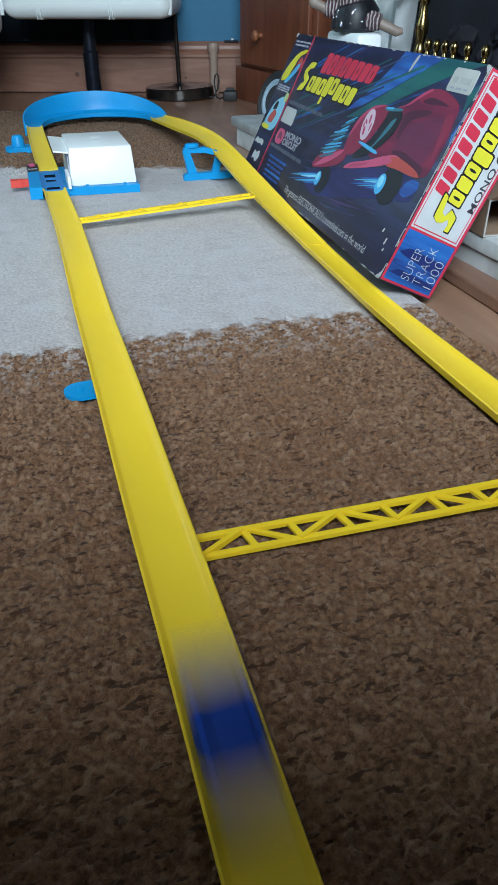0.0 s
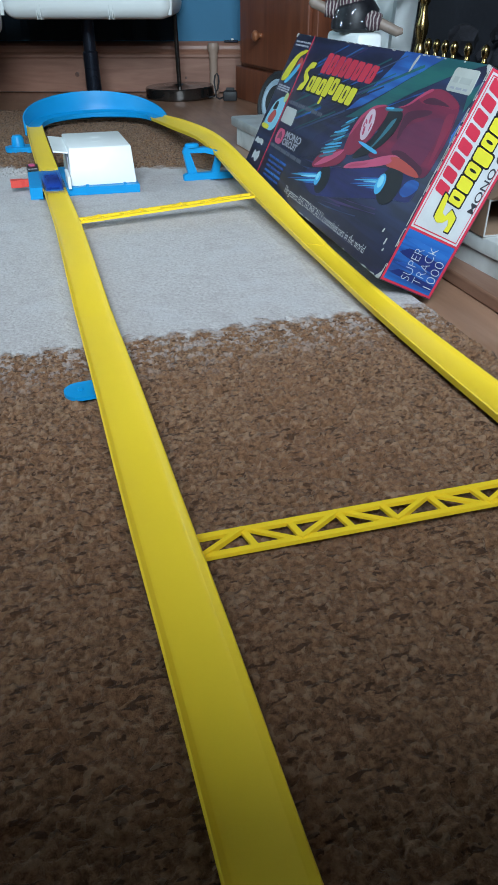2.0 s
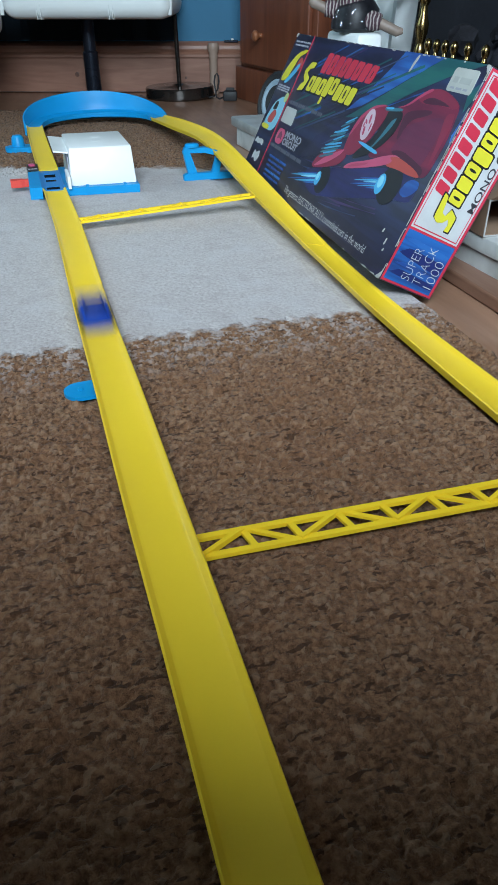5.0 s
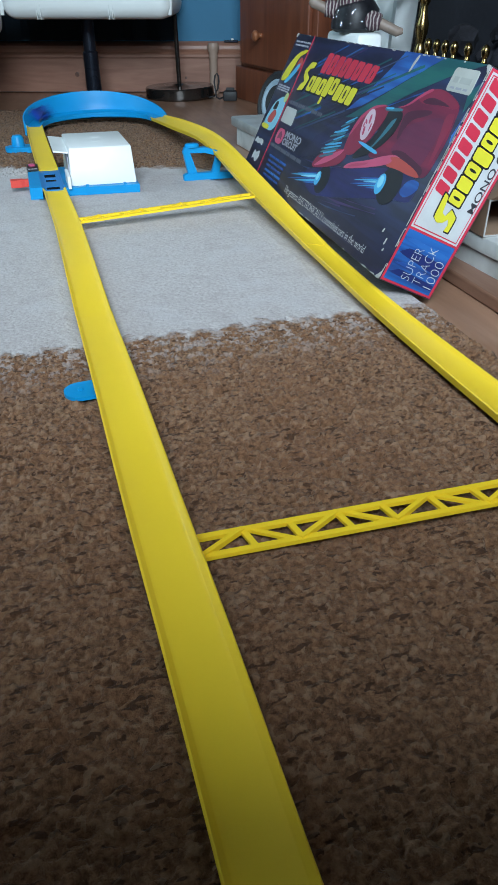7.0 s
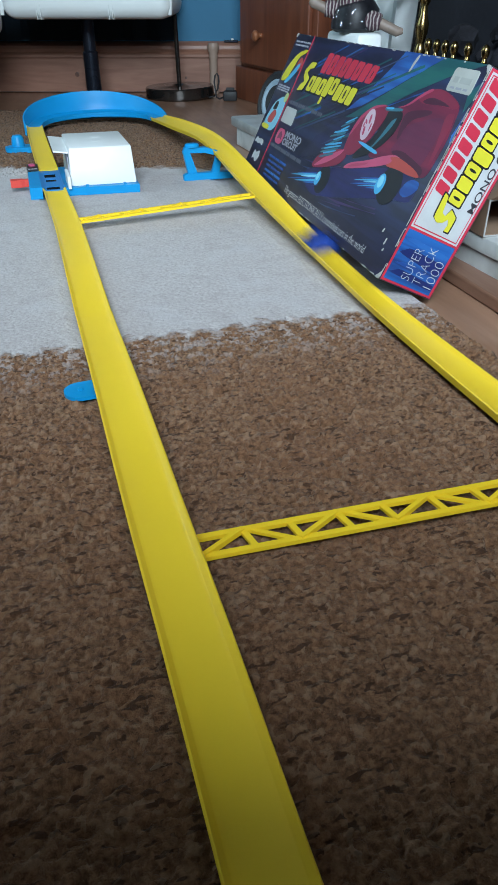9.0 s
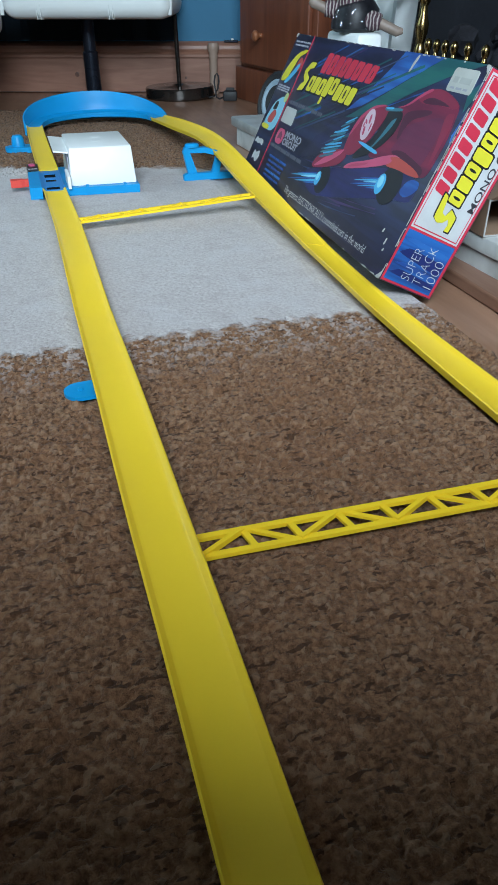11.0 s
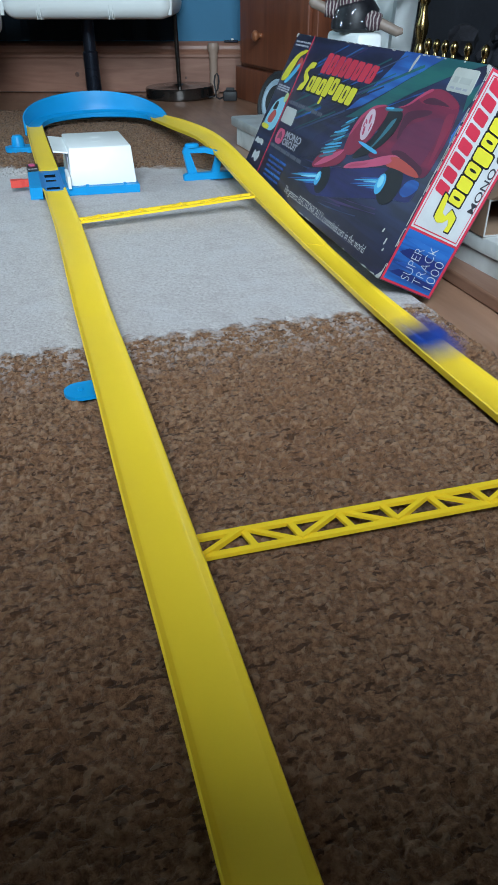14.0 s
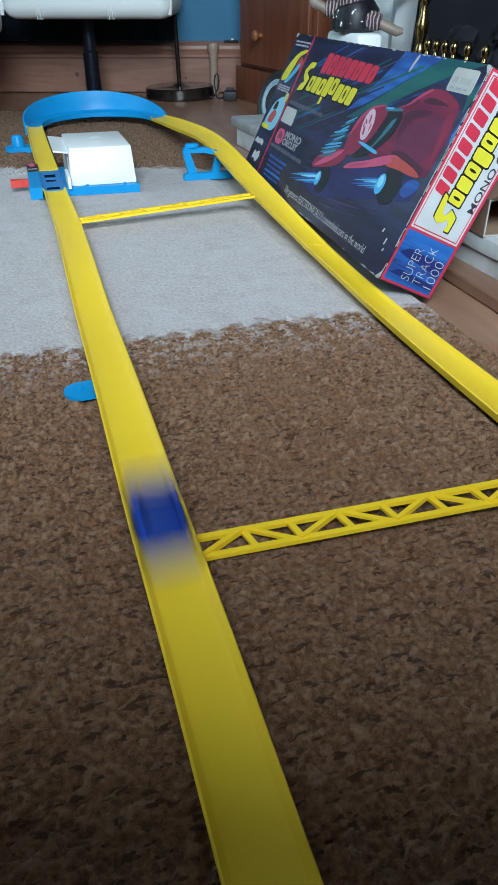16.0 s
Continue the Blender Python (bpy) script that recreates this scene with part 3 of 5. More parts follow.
slab(bm, [(-0.05, -0.03)] + [(-0.05 - 0.022 * math.sin(math.pi * i / 8), -0.008 - 0.022 * math.cos(math.pi * i / 8)) for i in range(9)] + [(0.02, 0.022), (0.02, -0.03)], 0, 0.012)
part("plate", bm, M_BLUE, sf)
part("peg", lathe([(0.016, 0), (0.014, 0.020), (0.010, 0.025), (0.004, 0.026)], 20, pose(-0.040, -0.006, 0.012)), M_BLUE, sf, smooth=True)
part("column", boxed(0.0, 0.024, -0.012, 0.012, 0.0, 0.016, bevel=0.002), M_BLUE, sf)
sf.matrix_world = pose(0.035, 1.94, 0.0115)

# trestle under the right straight
tr = thing("trestle", "sky blue plastic trestle holding the track up", "track support")
for nm, o in (("foot_bar", [(-0.056, 0), (0.05, 0), (0.05, 0.011), (-0.05, 0.011), (-0.056, 0.008)]), ("leg", [(-0.046, 0.009), (-0.026, 0.009), (-0.042, 0.045), (-0.056, 0.045)]), ("leg", [(0.004, 0.009), (0.020, 0.009), (0.027, 0.037), (0.015, 0.037)]), ("top_bar", [(-0.056, 0.043), (-0.010, 0.042), (0.030, 0.034), (0.030, 0.041), (-0.008, 0.050), (-0.052, 0.051)])):
    part(nm, slab(bmesh.new(), o, -0.007 + 0.001 * (nm == "leg"), 0.007 - 0.001 * (nm == "leg"), Matrix.Rotation(radians(90), 4, "X")), M_BLUE, tr)
part("cap", lathe([(0.012, 0), (0.012, 0.004), (0.010, 0.0055)], 16, pose(-0.036, 0, 0.051) @ Matrix.Diagonal((1.25, 0.9, 1, 1))), M_BLUE, tr, smooth=True)
tr.matrix_world = pose(0.372, 1.505, 0.0118) @ Matrix.Diagonal((1, 1, 1.27, 1))

# ---- the booster ----
bo = thing("track_booster", "white and sky blue battery track booster with red lever", "track booster")
zb = z_left(1.51)
bm = bmesh.new()
UB, YB = u_left(1.51), 1.420
x0, x1 = UB - 0.0218, UB + 0.0218
for a in ((x0, x1, 0, 0.006), (x0, x1, 0.030, 0.072), (x0, x1, 0.094, 0.110), (x0, x1, 0.142, 0.185), (x0, UB - 0.012, 0.006, 0.030), (UB + 0.012, x1, 0.006, 0.030), (x0, UB - 0.010, 0.072, 0.094), (UB + 0.010, x1, 0.072, 0.094), (x0, UB - 0.011, 0.110, 0.142), (UB + 0.011, x1, 0.110, 0.142)):
    block(bm, a[0], a[1], YB + a[2], YB + a[3], zb - 0.0008, zb + 0.0006)
for x in (x0, x1 - 0.0020):
    block(bm, x, x + 0.0020, YB + 0.014, YB + 0.172, zb + 0.0008, zb + 0.0056)
bd = part("bed", bm, M_BLUE_DEEP, bo, "mid blue slotted track bed")
part("roller", lathe([(0.008, -0.009), (0.008, 0.009)], 16, pose(UB, YB + 0.084, zb - 0.0068, 0, 90, 0)), M_CHROME, bd)
# near-black plate close below the bed paints the shade inside the slots
part("slot_backing", boxed(x0 + 0.003, x1 - 0.003, YB + 0.005, YB + 0.175, zb - 0.0036, zb - 0.0012), M_SLOT_SHADE, bd)
bm = bmesh.new()
slab(bm, [(0.069, 1.440), (0.212, 1.432), (0.216, 1.640), (0.069, 1.640)], 0.0125, 0.0275)
part("base", bm, M_BLUE, bo)
for x, y in ((0.112, 1.443), (0.185, 1.440)):
    part("clip", boxed(x - 0.003, x + 0.003, y - 0.004, y + 0.004, 0.024, 0.031, bevel=0.001), M_BLUE, bo)
bm = bmesh.new()
slab(bm, [(0.003, 1.432), (0.026, 1.428), (0.029, 1.575), (0.006, 1.575)], 0.0125, 0.034)
part("side_block", bm, M_BLUE, bo)
part("terminal", boxed(0.005, 0.028, 1.577, 1.625, 0.0125, 0.040, bevel=0.002), M_BLACK, bo)
part("terminal_screw", lathe([(0.007, 0), (0.007, 0.003), (0.004, 0.004)], 12, pose(0.016, 1.603, 0.040)), I_PINK, bo)
bm = bmesh.new()
slab(bm, [(-0.030, -0.006), (-0.030, 0.009), (-0.008, 0.009), (-0.004, 0.004), (0.004, 0.004), (0.004, -0.004), (-0.004, -0.004), (-0.010, -0.006)], -0.007, 0.007, pose(0, 1.495, 0.030))
part("lever", bm, M_RED, bo, "red plastic switch lever")
bm = bmesh.new()
vs = block(bm, 0.082, 0.210, 1.450, 1.640, 0.027, 0.094)
for v in vs:
    if v.co.z > 0.06:
        v.co.x += 0.004 if v.co.x < 0.14 else -0.004
        v.co.y += 0.016 if v.co.y < 1.55 else -0.004
bmesh.ops.bevel(bm, geom=bm.edges[:], offset=0.003, segments=2, affect="EDGES", profile=0.5)
hs = part("housing", bm, M_WHITE, bo, smooth=True)
part("dimple", lathe([(0.011, 0), (0.010, 0.0007), (0.0, 0.0008)], 20, pose(0.15, 1.58, 0.0938)), M_WHITE, hs)
part("dimple", lathe([(0.011, 0), (0.010, 0.0007), (0.0, 0.0008)], 20, pose(0.146, 1.535, 0.0938)), M_WHITE, hs)
part("hatch", boxed(-0.031, 0.0, -0.088, 0.085, -0.0015, 0.0015, bevel=0.001, m=pose(0.088, 1.565, 0.083, 0, 8, 0)), M_WHITE, bo)
# grey plate on the solid side, coloured for the shade of an opening
part("slot_shade_plate", boxed(0.0815, 0.0835, 1.47, 1.53, 0.040, 0.078), I_GREY, hs)
part("guide", boxed(0.0755, 0.0815, 1.43, 1.50, 0.027, 0.050, bevel=0.001), M_WHITE, bo)

# ---- the game box ----
ax = Vector((0.406 - 0.432, 0.769 - 1.460, 0)).normalized()
up_ = Vector((0.111, -0.005, 0.236))
up_ = (up_ - ax * up_.dot(ax)).normalized()
nz = ax.cross(up_)
BOX = Matrix.Translation((0.432, 1.460, 0.042)) @ Matrix((ax, up_, nz)).transposed().to_4x4()
gb = thing("game_box", "worn dark blue cardboard racing set box with printed car", "game box")
LX, LY, LZ = 0.691, 0.261, 0.084
part("carton", boxed(0, LX, 0, LY, -LZ, 0, bevel=0.0015), M_NIGHT, gb, smooth=True)


def rounded(o, times=2, c=0.22):
    for _ in range(times):
        o = [q for (ax_, ay_), (bx_, by_) in zip(o, o[1:] + o[:1]) for q in ((ax_ * (1 - c) + bx_ * c, ay_ * (1 - c) + by_ * c), (ax_ * c + bx_ * (1 - c), ay_ * c + by_ * (1 - c)))]
    return o


def print_patch(name, outline, mat, level=1, label="", parent=None):
    if name.startswith("printed_") and name not in ("printed_rule", "printed_band") or name in ("picture", "emblem", "scuff", "brand_shape"):
        outline = rounded(outline, 1, 0.12) if name == "brand_shape" else rounded(outline)
    return part(name, slab(bmesh.new(), outline, 0.0, 0.00012 * level + 0.0002), mat, parent or gb, label)


SIDE = Matrix(((0, 0, 1, LX), (0, 1, 0, 0), (-1, 0, 0, 0), (0, 0, 0, 1)))


def side_patch(name, outline, mat, level=1, label=""):
    if name in ("brand_shape", "end_streak"):
        outline = rounded(outline, 1, 0.10)
    return part(name, slab(bmesh.new(), outline, 0.0, 0.00012 * level + 0.0002, SIDE), mat, gb, label)


def lettering(text, size, m, mat, wide=1.0, name="lettering", bold=0.0):
    cu = bpy.data.curves.new("text", "FONT")
    cu.body, cu.size, cu.extrude, cu.offset = text, size, 0.0001, bold
    tmp = new("text", cu)
    dg = bpy.context.evaluated_depsgraph_get()
    me = bpy.data.meshes.new_from_object(tmp.evaluated_get(dg))
    bpy.data.objects.remove(tmp)
    me.transform(m @ Matrix.Diagonal((wide, 1, 1, 1)))
    me.materials.clear()
    me.materials.append(mat)
    ob = new(name, me)
    ob.parent = gb
    return ob


def blob(cx, cy, rx, ry, n=20, turn=0.0):
    c, s = math.cos(turn), math.sin(turn)
    return [(cx + rx * math.cos(2 * math.pi * i / n) * c - ry * math.sin(2 * math.pi * i / n) * s, cy + rx * math.cos(2 * math.pi * i / n) * s + ry * math.sin(2 * math.pi * i / n) * c) for i in range(n)]


gb.matrix_world = BOX

# ---- the car ----
car = thing("toy_car", "small glossy dark blue racing car running on yellow track", "toy car")


# ---- print on the game box ----
I_SHADE, I_LIT = ink("ink_dark_maroon", (0.06, 0.008, 0.028)), ink("ink_rose", (0.40, 0.045, 0.11))
I_PLUM, I_PALE = streaky("ink_plum_body", (0.105, 0.014, 0.050), (0.13, 0.016, 0.055), (0.16, 0.018, 0.06)), ink("ink_pale_pink", (0.52, 0.40, 0.46))
I_TEAL, I_CYAN = ink("ink_teal", (0.035, 0.15, 0.20)), ink("ink_cyan", (0.22, 0.58, 0.72))
I_HULL = streaky("ink_indigo", (0.014, 0.014, 0.070), (0.020, 0.018, 0.10), (0.018, 0.035, 0.15))
print_patch("printed_band", [(0.473, 0.261), (0.586, 0.261), (0.533, 0.237), (0.478, 0.209), (0.413, 0.179), (0.366, 0.166), (0.412, 0.198), (0.449, 0.233)], I_BLU, 1)
print_patch("printed_band", [(0.586, 0.261), (0.683, 0.261), (0.618, 0.242), (0.555, 0.218), (0.485, 0.187), (0.412, 0.162), (0.377, 0.157), (0.443, 0.189), (0.524, 0.231)], I_GRN, 2)
print_patch("printed_band", [(0.689, 0.242), (0.689, 0.221), (0.682, 0.207), (0.673, 0.229)], I_GRN, 1)
print_patch("printed_band", [(0.688, 0.205), (0.689, 0.207), (0.689, 0.172), (0.689, 0.168), (0.684, 0.181)], I_BLU, 1)
print_patch("printed_band", [(0.298, 0.115), (0.400, 0.163), (0.451, 0.174), (0.403, 0.133), (0.334, 0.089), (0.270, 0.072)], I_VIO, 1.5)
print_patch("printed_hull", [(0.308, 0.058), (0.354, 0.074), (0.437, 0.088), (0.506, 0.104), (0.582, 0.121), (0.664, 0.124), (0.673, 0.107), (0.668, 0.093), (0.620, 0.088), (0.548, 0.070), (0.463, 0.050), (0.371, 0.031)], I_HULL, 2)
print_patch("printed_hull", [(0.643, 0.119), (0.669, 0.122), (0.673, 0.110), (0.653, 0.096), (0.632, 0.100)], I_BLU, 2.3)
print_patch("printed_car", [(0.522, 0.190), (0.546, 0.197), (0.569, 0.212), (0.589, 0.222), (0.614, 0.226), (0.639, 0.223), (0.668, 0.215), (0.674, 0.205), (0.677, 0.190), (0.680, 0.173), (0.679, 0.150), (0.677, 0.131), (0.665, 0.124), (0.632, 0.130), (0.594, 0.134), (0.554, 0.132), (0.517, 0.120), (0.504, 0.125), (0.536, 0.144), (0.551, 0.162), (0.550, 0.181)], I_CAR, 3)
print_patch("printed_cowl", [(0.424, 0.110), (0.419, 0.128), (0.421, 0.148), (0.429, 0.166), (0.452, 0.182), (0.478, 0.189), (0.504, 0.190), (0.507, 0.178), (0.500, 0.161), (0.490, 0.142), (0.475, 0.129), (0.457, 0.112)], I_CARD, 3.2)
print_patch("printed_edge", [(0.418, 0.131), (0.421, 0.152), (0.430, 0.169), (0.454, 0.184), (0.481, 0.190), (0.500, 0.190), (0.484, 0.188), (0.459, 0.181), (0.439, 0.167), (0.431, 0.151)], I_LIT, 3.9)
print_patch("printed_edge", [(0.521, 0.191), (0.547, 0.198), (0.569, 0.214), (0.589, 0.224), (0.599, 0.223), (0.574, 0.212), (0.552, 0.197)], I_LIT, 3.9)
print_patch("printed_spoiler", [(0.566, 0.208), (0.580, 0.218), (0.595, 0.224), (0.613, 0.226), (0.634, 0.223), (0.661, 0.217), (0.671, 0.211), (0.659, 0.207), (0.627, 0.208), (0.590, 0.204)], I_CARD, 3.4)
print_patch("printed_spoiler", [(0.580, 0.207), (0.599, 0.215), (0.630, 0.213), (0.654, 0.209), (0.627, 0.208), (0.594, 0.205)], I_SHADE, 3.6)
print_patch("printed_panel", [(0.552, 0.185), (0.563, 0.193), (0.617, 0.201), (0.618, 0.195), (0.573, 0.182), (0.572, 0.162), (0.563, 0.152)], I_SHADE, 3.4)
print_patch("printed_panel", [(0.570, 0.175), (0.634, 0.195), (0.656, 0.194), (0.659, 0.173), (0.655, 0.145), (0.652, 0.134), (0.616, 0.138), (0.578, 0.139), (0.559, 0.140), (0.570, 0.158)], I_PLUM, 3.5)
print_patch("printed_panel", [(0.560, 0.139), (0.590, 0.146), (0.632, 0.141), (0.662, 0.136), (0.665, 0.126), (0.635, 0.130), (0.596, 0.135)], I_SHADE, 3.6)
print_patch("printed_panel", [(0.650, 0.200), (0.669, 0.205), (0.675, 0.190), (0.674, 0.173), (0.673, 0.145), (0.667, 0.140), (0.663, 0.170)], I_CARD, 3.7)
print_patch("printed_window", [(0.505, 0.186), (0.546, 0.190), (0.553, 0.179), (0.550, 0.163), (0.535, 0.142), (0.509, 0.126), (0.489, 0.117), (0.462, 0.108), (0.464, 0.121), (0.493, 0.140), (0.504, 0.159), (0.506, 0.175)], I_BLK, 3.8)
print_patch("printed_glint", [(0.526, 0.174), (0.540, 0.181), (0.533, 0.162), (0.509, 0.134), (0.500, 0.129), (0.515, 0.149)], I_TEAL, 4.1)
print_patch("printed_glint", [(0.453, 0.133), (0.472, 0.136), (0.533, 0.132), (0.526, 0.127)], I_SKY, 4.3)
print_patch("printed_glint", [(0.488, 0.187), (0.543, 0.193), (0.544, 0.189), (0.499, 0.183)], I_TEAL, 4.2)
print_patch("printed_glint", [(0.492, 0.188), (0.518, 0.191), (0.517, 0.188), (0.498, 0.186)], I_SKY, 4.4)
print_patch("printed_nose", [(0.333, 0.069), (0.337, 0.087), (0.365, 0.102), (0.427, 0.118), (0.444, 0.107), (0.427, 0.092), (0.386, 0.080)], I_CARD, 3.3)
print_patch("printed_nose", [(0.336, 0.071), (0.369, 0.093), (0.409, 0.110), (0.430, 0.118), (0.417, 0.104), (0.380, 0.085)], I_PINK, 3.5)
print_patch("printed_hood", [(0.445, 0.090), (0.460, 0.103), (0.515, 0.117), (0.546, 0.129), (0.580, 0.138), (0.602, 0.136), (0.577, 0.125), (0.537, 0.112)], I_PINK, 4)
print_patch("printed_hood", [(0.456, 0.095), (0.474, 0.104), (0.522, 0.116), (0.511, 0.109)], I_LIT, 4.1)
print_patch("printed_fender", [(0.568, 0.133), (0.591, 0.137), (0.624, 0.134), (0.648, 0.131), (0.666, 0.125), (0.638, 0.122), (0.603, 0.123), (0.565, 0.120), (0.583, 0.129)], I_ORG, 4.2)
print_patch("printed_slat", [(0.386, 0.150), (0.419, 0.164), (0.420, 0.162), (0.390, 0.149)], I_SKY, 4.1)
print_patch("printed_slat", [(0.379, 0.144), (0.415, 0.160), (0.416, 0.156), (0.378, 0.141)], I_TEAL, 3.9)
print_patch("printed_slat", [(0.382, 0.139), (0.406, 0.149), (0.407, 0.147), (0.386, 0.137)], I_SKY, 4.1)
print_patch("printed_slat", [(0.375, 0.132), (0.402, 0.145), (0.402, 0.141), (0.374, 0.129)], I_TEAL, 3.9)
print_patch("printed_slat", [(0.361, 0.132), (0.408, 0.144), (0.409, 0.141), (0.366, 0.130)], I_SKY, 4.1)
print_patch("printed_slat", [(0.355, 0.125), (0.404, 0.140), (0.405, 0.135), (0.353, 0.122)], I_TEAL, 3.9)
print_patch("printed_slat", [(0.370, 0.121), (0.404, 0.134), (0.405, 0.132), (0.374, 0.120)], I_SKY, 4.1)
print_patch("printed_slat", [(0.363, 0.115), (0.400, 0.130), (0.400, 0.126), (0.362, 0.112)], I_TEAL, 3.9)
print_patch("printed_slat", [(0.349, 0.110), (0.406, 0.124), (0.407, 0.121), (0.354, 0.108)], I_SKY, 4.1)
print_patch("printed_slat", [(0.342, 0.103), (0.402, 0.119), (0.402, 0.115), (0.341, 0.100)], I_TEAL, 3.9)
print_patch("printed_slat", [(0.351, 0.105), (0.407, 0.119), (0.407, 0.117), (0.355, 0.103)], I_SKY, 4.1)
print_patch("printed_slat", [(0.344, 0.098), (0.402, 0.115), (0.403, 0.111), (0.343, 0.095)], I_TEAL, 3.9)
print_patch("printed_slat", [(0.354, 0.098), (0.399, 0.110), (0.400, 0.108), (0.359, 0.096)], I_SKY, 4.1)
print_patch("printed_slat", [(0.348, 0.091), (0.395, 0.106), (0.396, 0.101), (0.346, 0.088)], I_TEAL, 3.9)
print_patch("printed_wheel", blob(0.463, 0.159, 0.0165, 0.0225, turn=0.35), I_PALE, 5)
print_patch("printed_spoke", blob(0.460, 0.150, 0.003, 0.0075, 10, 0.5), I_LIT, 6)
print_patch("printed_spoke", blob(0.464, 0.167, 0.003, 0.0075, 10, 0.4), I_LIT, 6)
print_patch("printed_spoke", blob(0.455, 0.162, 0.0022, 0.005, 10, 1), I_LIT, 6)
print_patch("printed_spoke", blob(0.474, 0.157, 0.002, 0.006, 10, 0.1), I_LIT, 6)
print_patch("printed_spoke", blob(0.452, 0.157, 0.0018, 0.004, 10, 0.2), I_LIT, 6)
print_patch("printed_tyre", blob(0.398, 0.063, 0.024, 0.022), I_BLK, 2.6)
print_patch("printed_hub", blob(0.380, 0.061, 0.00935, 0.011), I_SKY, 5)
print_patch("printed_hub", blob(0.378, 0.064, 0.0055, 0.0066), I_CYAN, 6)
print_patch("printed_trail", [(0.280, 0.049), (0.369, 0.069), (0.373, 0.066), (0.320, 0.056)], I_BLU, 3.9)
print_patch("printed_trail", [(0.254, 0.041), (0.372, 0.067), (0.376, 0.064), (0.306, 0.050)], I_SKY, 3.96)
print_patch("printed_trail", [(0.301, 0.048), (0.375, 0.065), (0.379, 0.062), (0.334, 0.053)], I_CYAN, 4.02)
print_patch("printed_trail", [(0.241, 0.031), (0.378, 0.062), (0.381, 0.060), (0.301, 0.043)], I_BLU, 4.08)
print_patch("printed_trail", [(0.280, 0.036), (0.382, 0.060), (0.385, 0.057), (0.325, 0.044)], I_SKY, 4.14)
print_patch("printed_trail", [(0.321, 0.042), (0.385, 0.057), (0.389, 0.054), (0.350, 0.046)], I_BLU, 4.2)
print_patch("printed_trail", [(0.343, 0.043), (0.389, 0.054), (0.393, 0.051), (0.364, 0.046)], I_HULL, 4.26)
print_patch("printed_tyre", blob(0.603, 0.102, 0.03, 0.026), I_BLK, 2.6)
print_patch("printed_hub", blob(0.579, 0.098, 0.0119, 0.014), I_SKY, 5)
print_patch("printed_hub", blob(0.578, 0.101, 0.007, 0.0084), I_CYAN, 6)
print_patch("printed_trail", [(0.509, 0.091), (0.571, 0.105), (0.574, 0.103), (0.537, 0.096)], I_BLU, 3.9)
print_patch("printed_trail", [(0.492, 0.085), (0.573, 0.103), (0.576, 0.101), (0.528, 0.091)], I_SKY, 3.96)
print_patch("printed_trail", [(0.524, 0.089), (0.576, 0.101), (0.578, 0.099), (0.547, 0.093)], I_CYAN, 4.02)
print_patch("printed_trail", [(0.483, 0.077), (0.578, 0.100), (0.581, 0.097), (0.525, 0.085)], I_BLU, 4.08)
print_patch("printed_trail", [(0.510, 0.080), (0.581, 0.097), (0.583, 0.095), (0.541, 0.086)], I_SKY, 4.14)
print_patch("printed_trail", [(0.539, 0.084), (0.584, 0.095), (0.586, 0.092), (0.559, 0.087)], I_BLU, 4.2)
print_patch("printed_trail", [(0.554, 0.084), (0.586, 0.092), (0.589, 0.090), (0.569, 0.086)], I_HULL, 4.26)
print_patch("printed_rule", [(0.0945, 0.0), (0.0985, 0.0), (0.0985, 0.261), (0.0945, 0.261)], I_RED, 2)

# painted light trails and body shading
rng = random.Random(21)
TRAILS = [I_BLU, M_NAVY, I_VIO, I_GRN, ink("ink_slate", (0.03, 0.05, 0.12)), ink("ink_purple", (0.05, 0.025, 0.10))]
for k in range(46):
    x, y, n_ = rng.uniform(0.10, 0.52), rng.uniform(0.10, 0.235), rng.uniform(0.05, 0.17)
    h = rng.uniform(0.0008, 0.0035)
    n_ = min(n_, (0.258 - y - h) / 0.36, 0.685 - x)
    if n_ > 0.02:
        print_patch("trail", [(x, y), (x + n_, y + n_ * 0.345), (x + n_ * 0.98, y + n_ * 0.345 + h), (x + n_ * 0.2, y + n_ * 0.07 + h)], TRAILS[k % 6], 1.1 + 0.018 * k)
for k in range(30):
    x, y, n_ = rng.uniform(0.28, 0.5), rng.uniform(0.030, 0.085), rng.uniform(0.06, 0.18)
    h = rng.uniform(0.0008, 0.0028)
    print_patch("trail", [(x, y), (x + n_, y + 0.10 * n_), (x + n_, y + 0.10 * n_ + h), (x + n_ * 0.3, y + h)], (I_VIO, TRAILS[5], TRAILS[4])[k % 3], 1.1 + 0.018 * k)

# brand marks as plain slanted shapes
for k in range(8):
    a, c = k / 8 + 0.006, (k + 1) / 8 - 0.014
    lo, hi = [(0.1933 + 0.2184 * q, 0.2061 + 0.0038 * q) for q in (a, c)], [(0.2024 + 0.2172 * q, 0.2394 + -0.0040 * q) for q in (c, a)]
    print_patch("brand_shape", lo + hi, I_RED, 4 + 0.02 * k)
    if k % 2:
        mx, my = (lo[0][0] + lo[1][0] + hi[0][0] + hi[1][0]) / 4, (lo[0][1] + hi[0][1]) / 2
        print_patch("brand_shape", blob(mx, my, 0.0016, 0.006, 8, -0.3), I_BLK, 5)
marks = [(0.120, 0.176, 0.041, 0.040)] + [(0.167 + 0.0265 * k, 0.171 + (0.008 if k in (4,) else 0.002), 0.0232, 0.026 + (0.006 if k in (3,) else 0)) for k in range(8)]
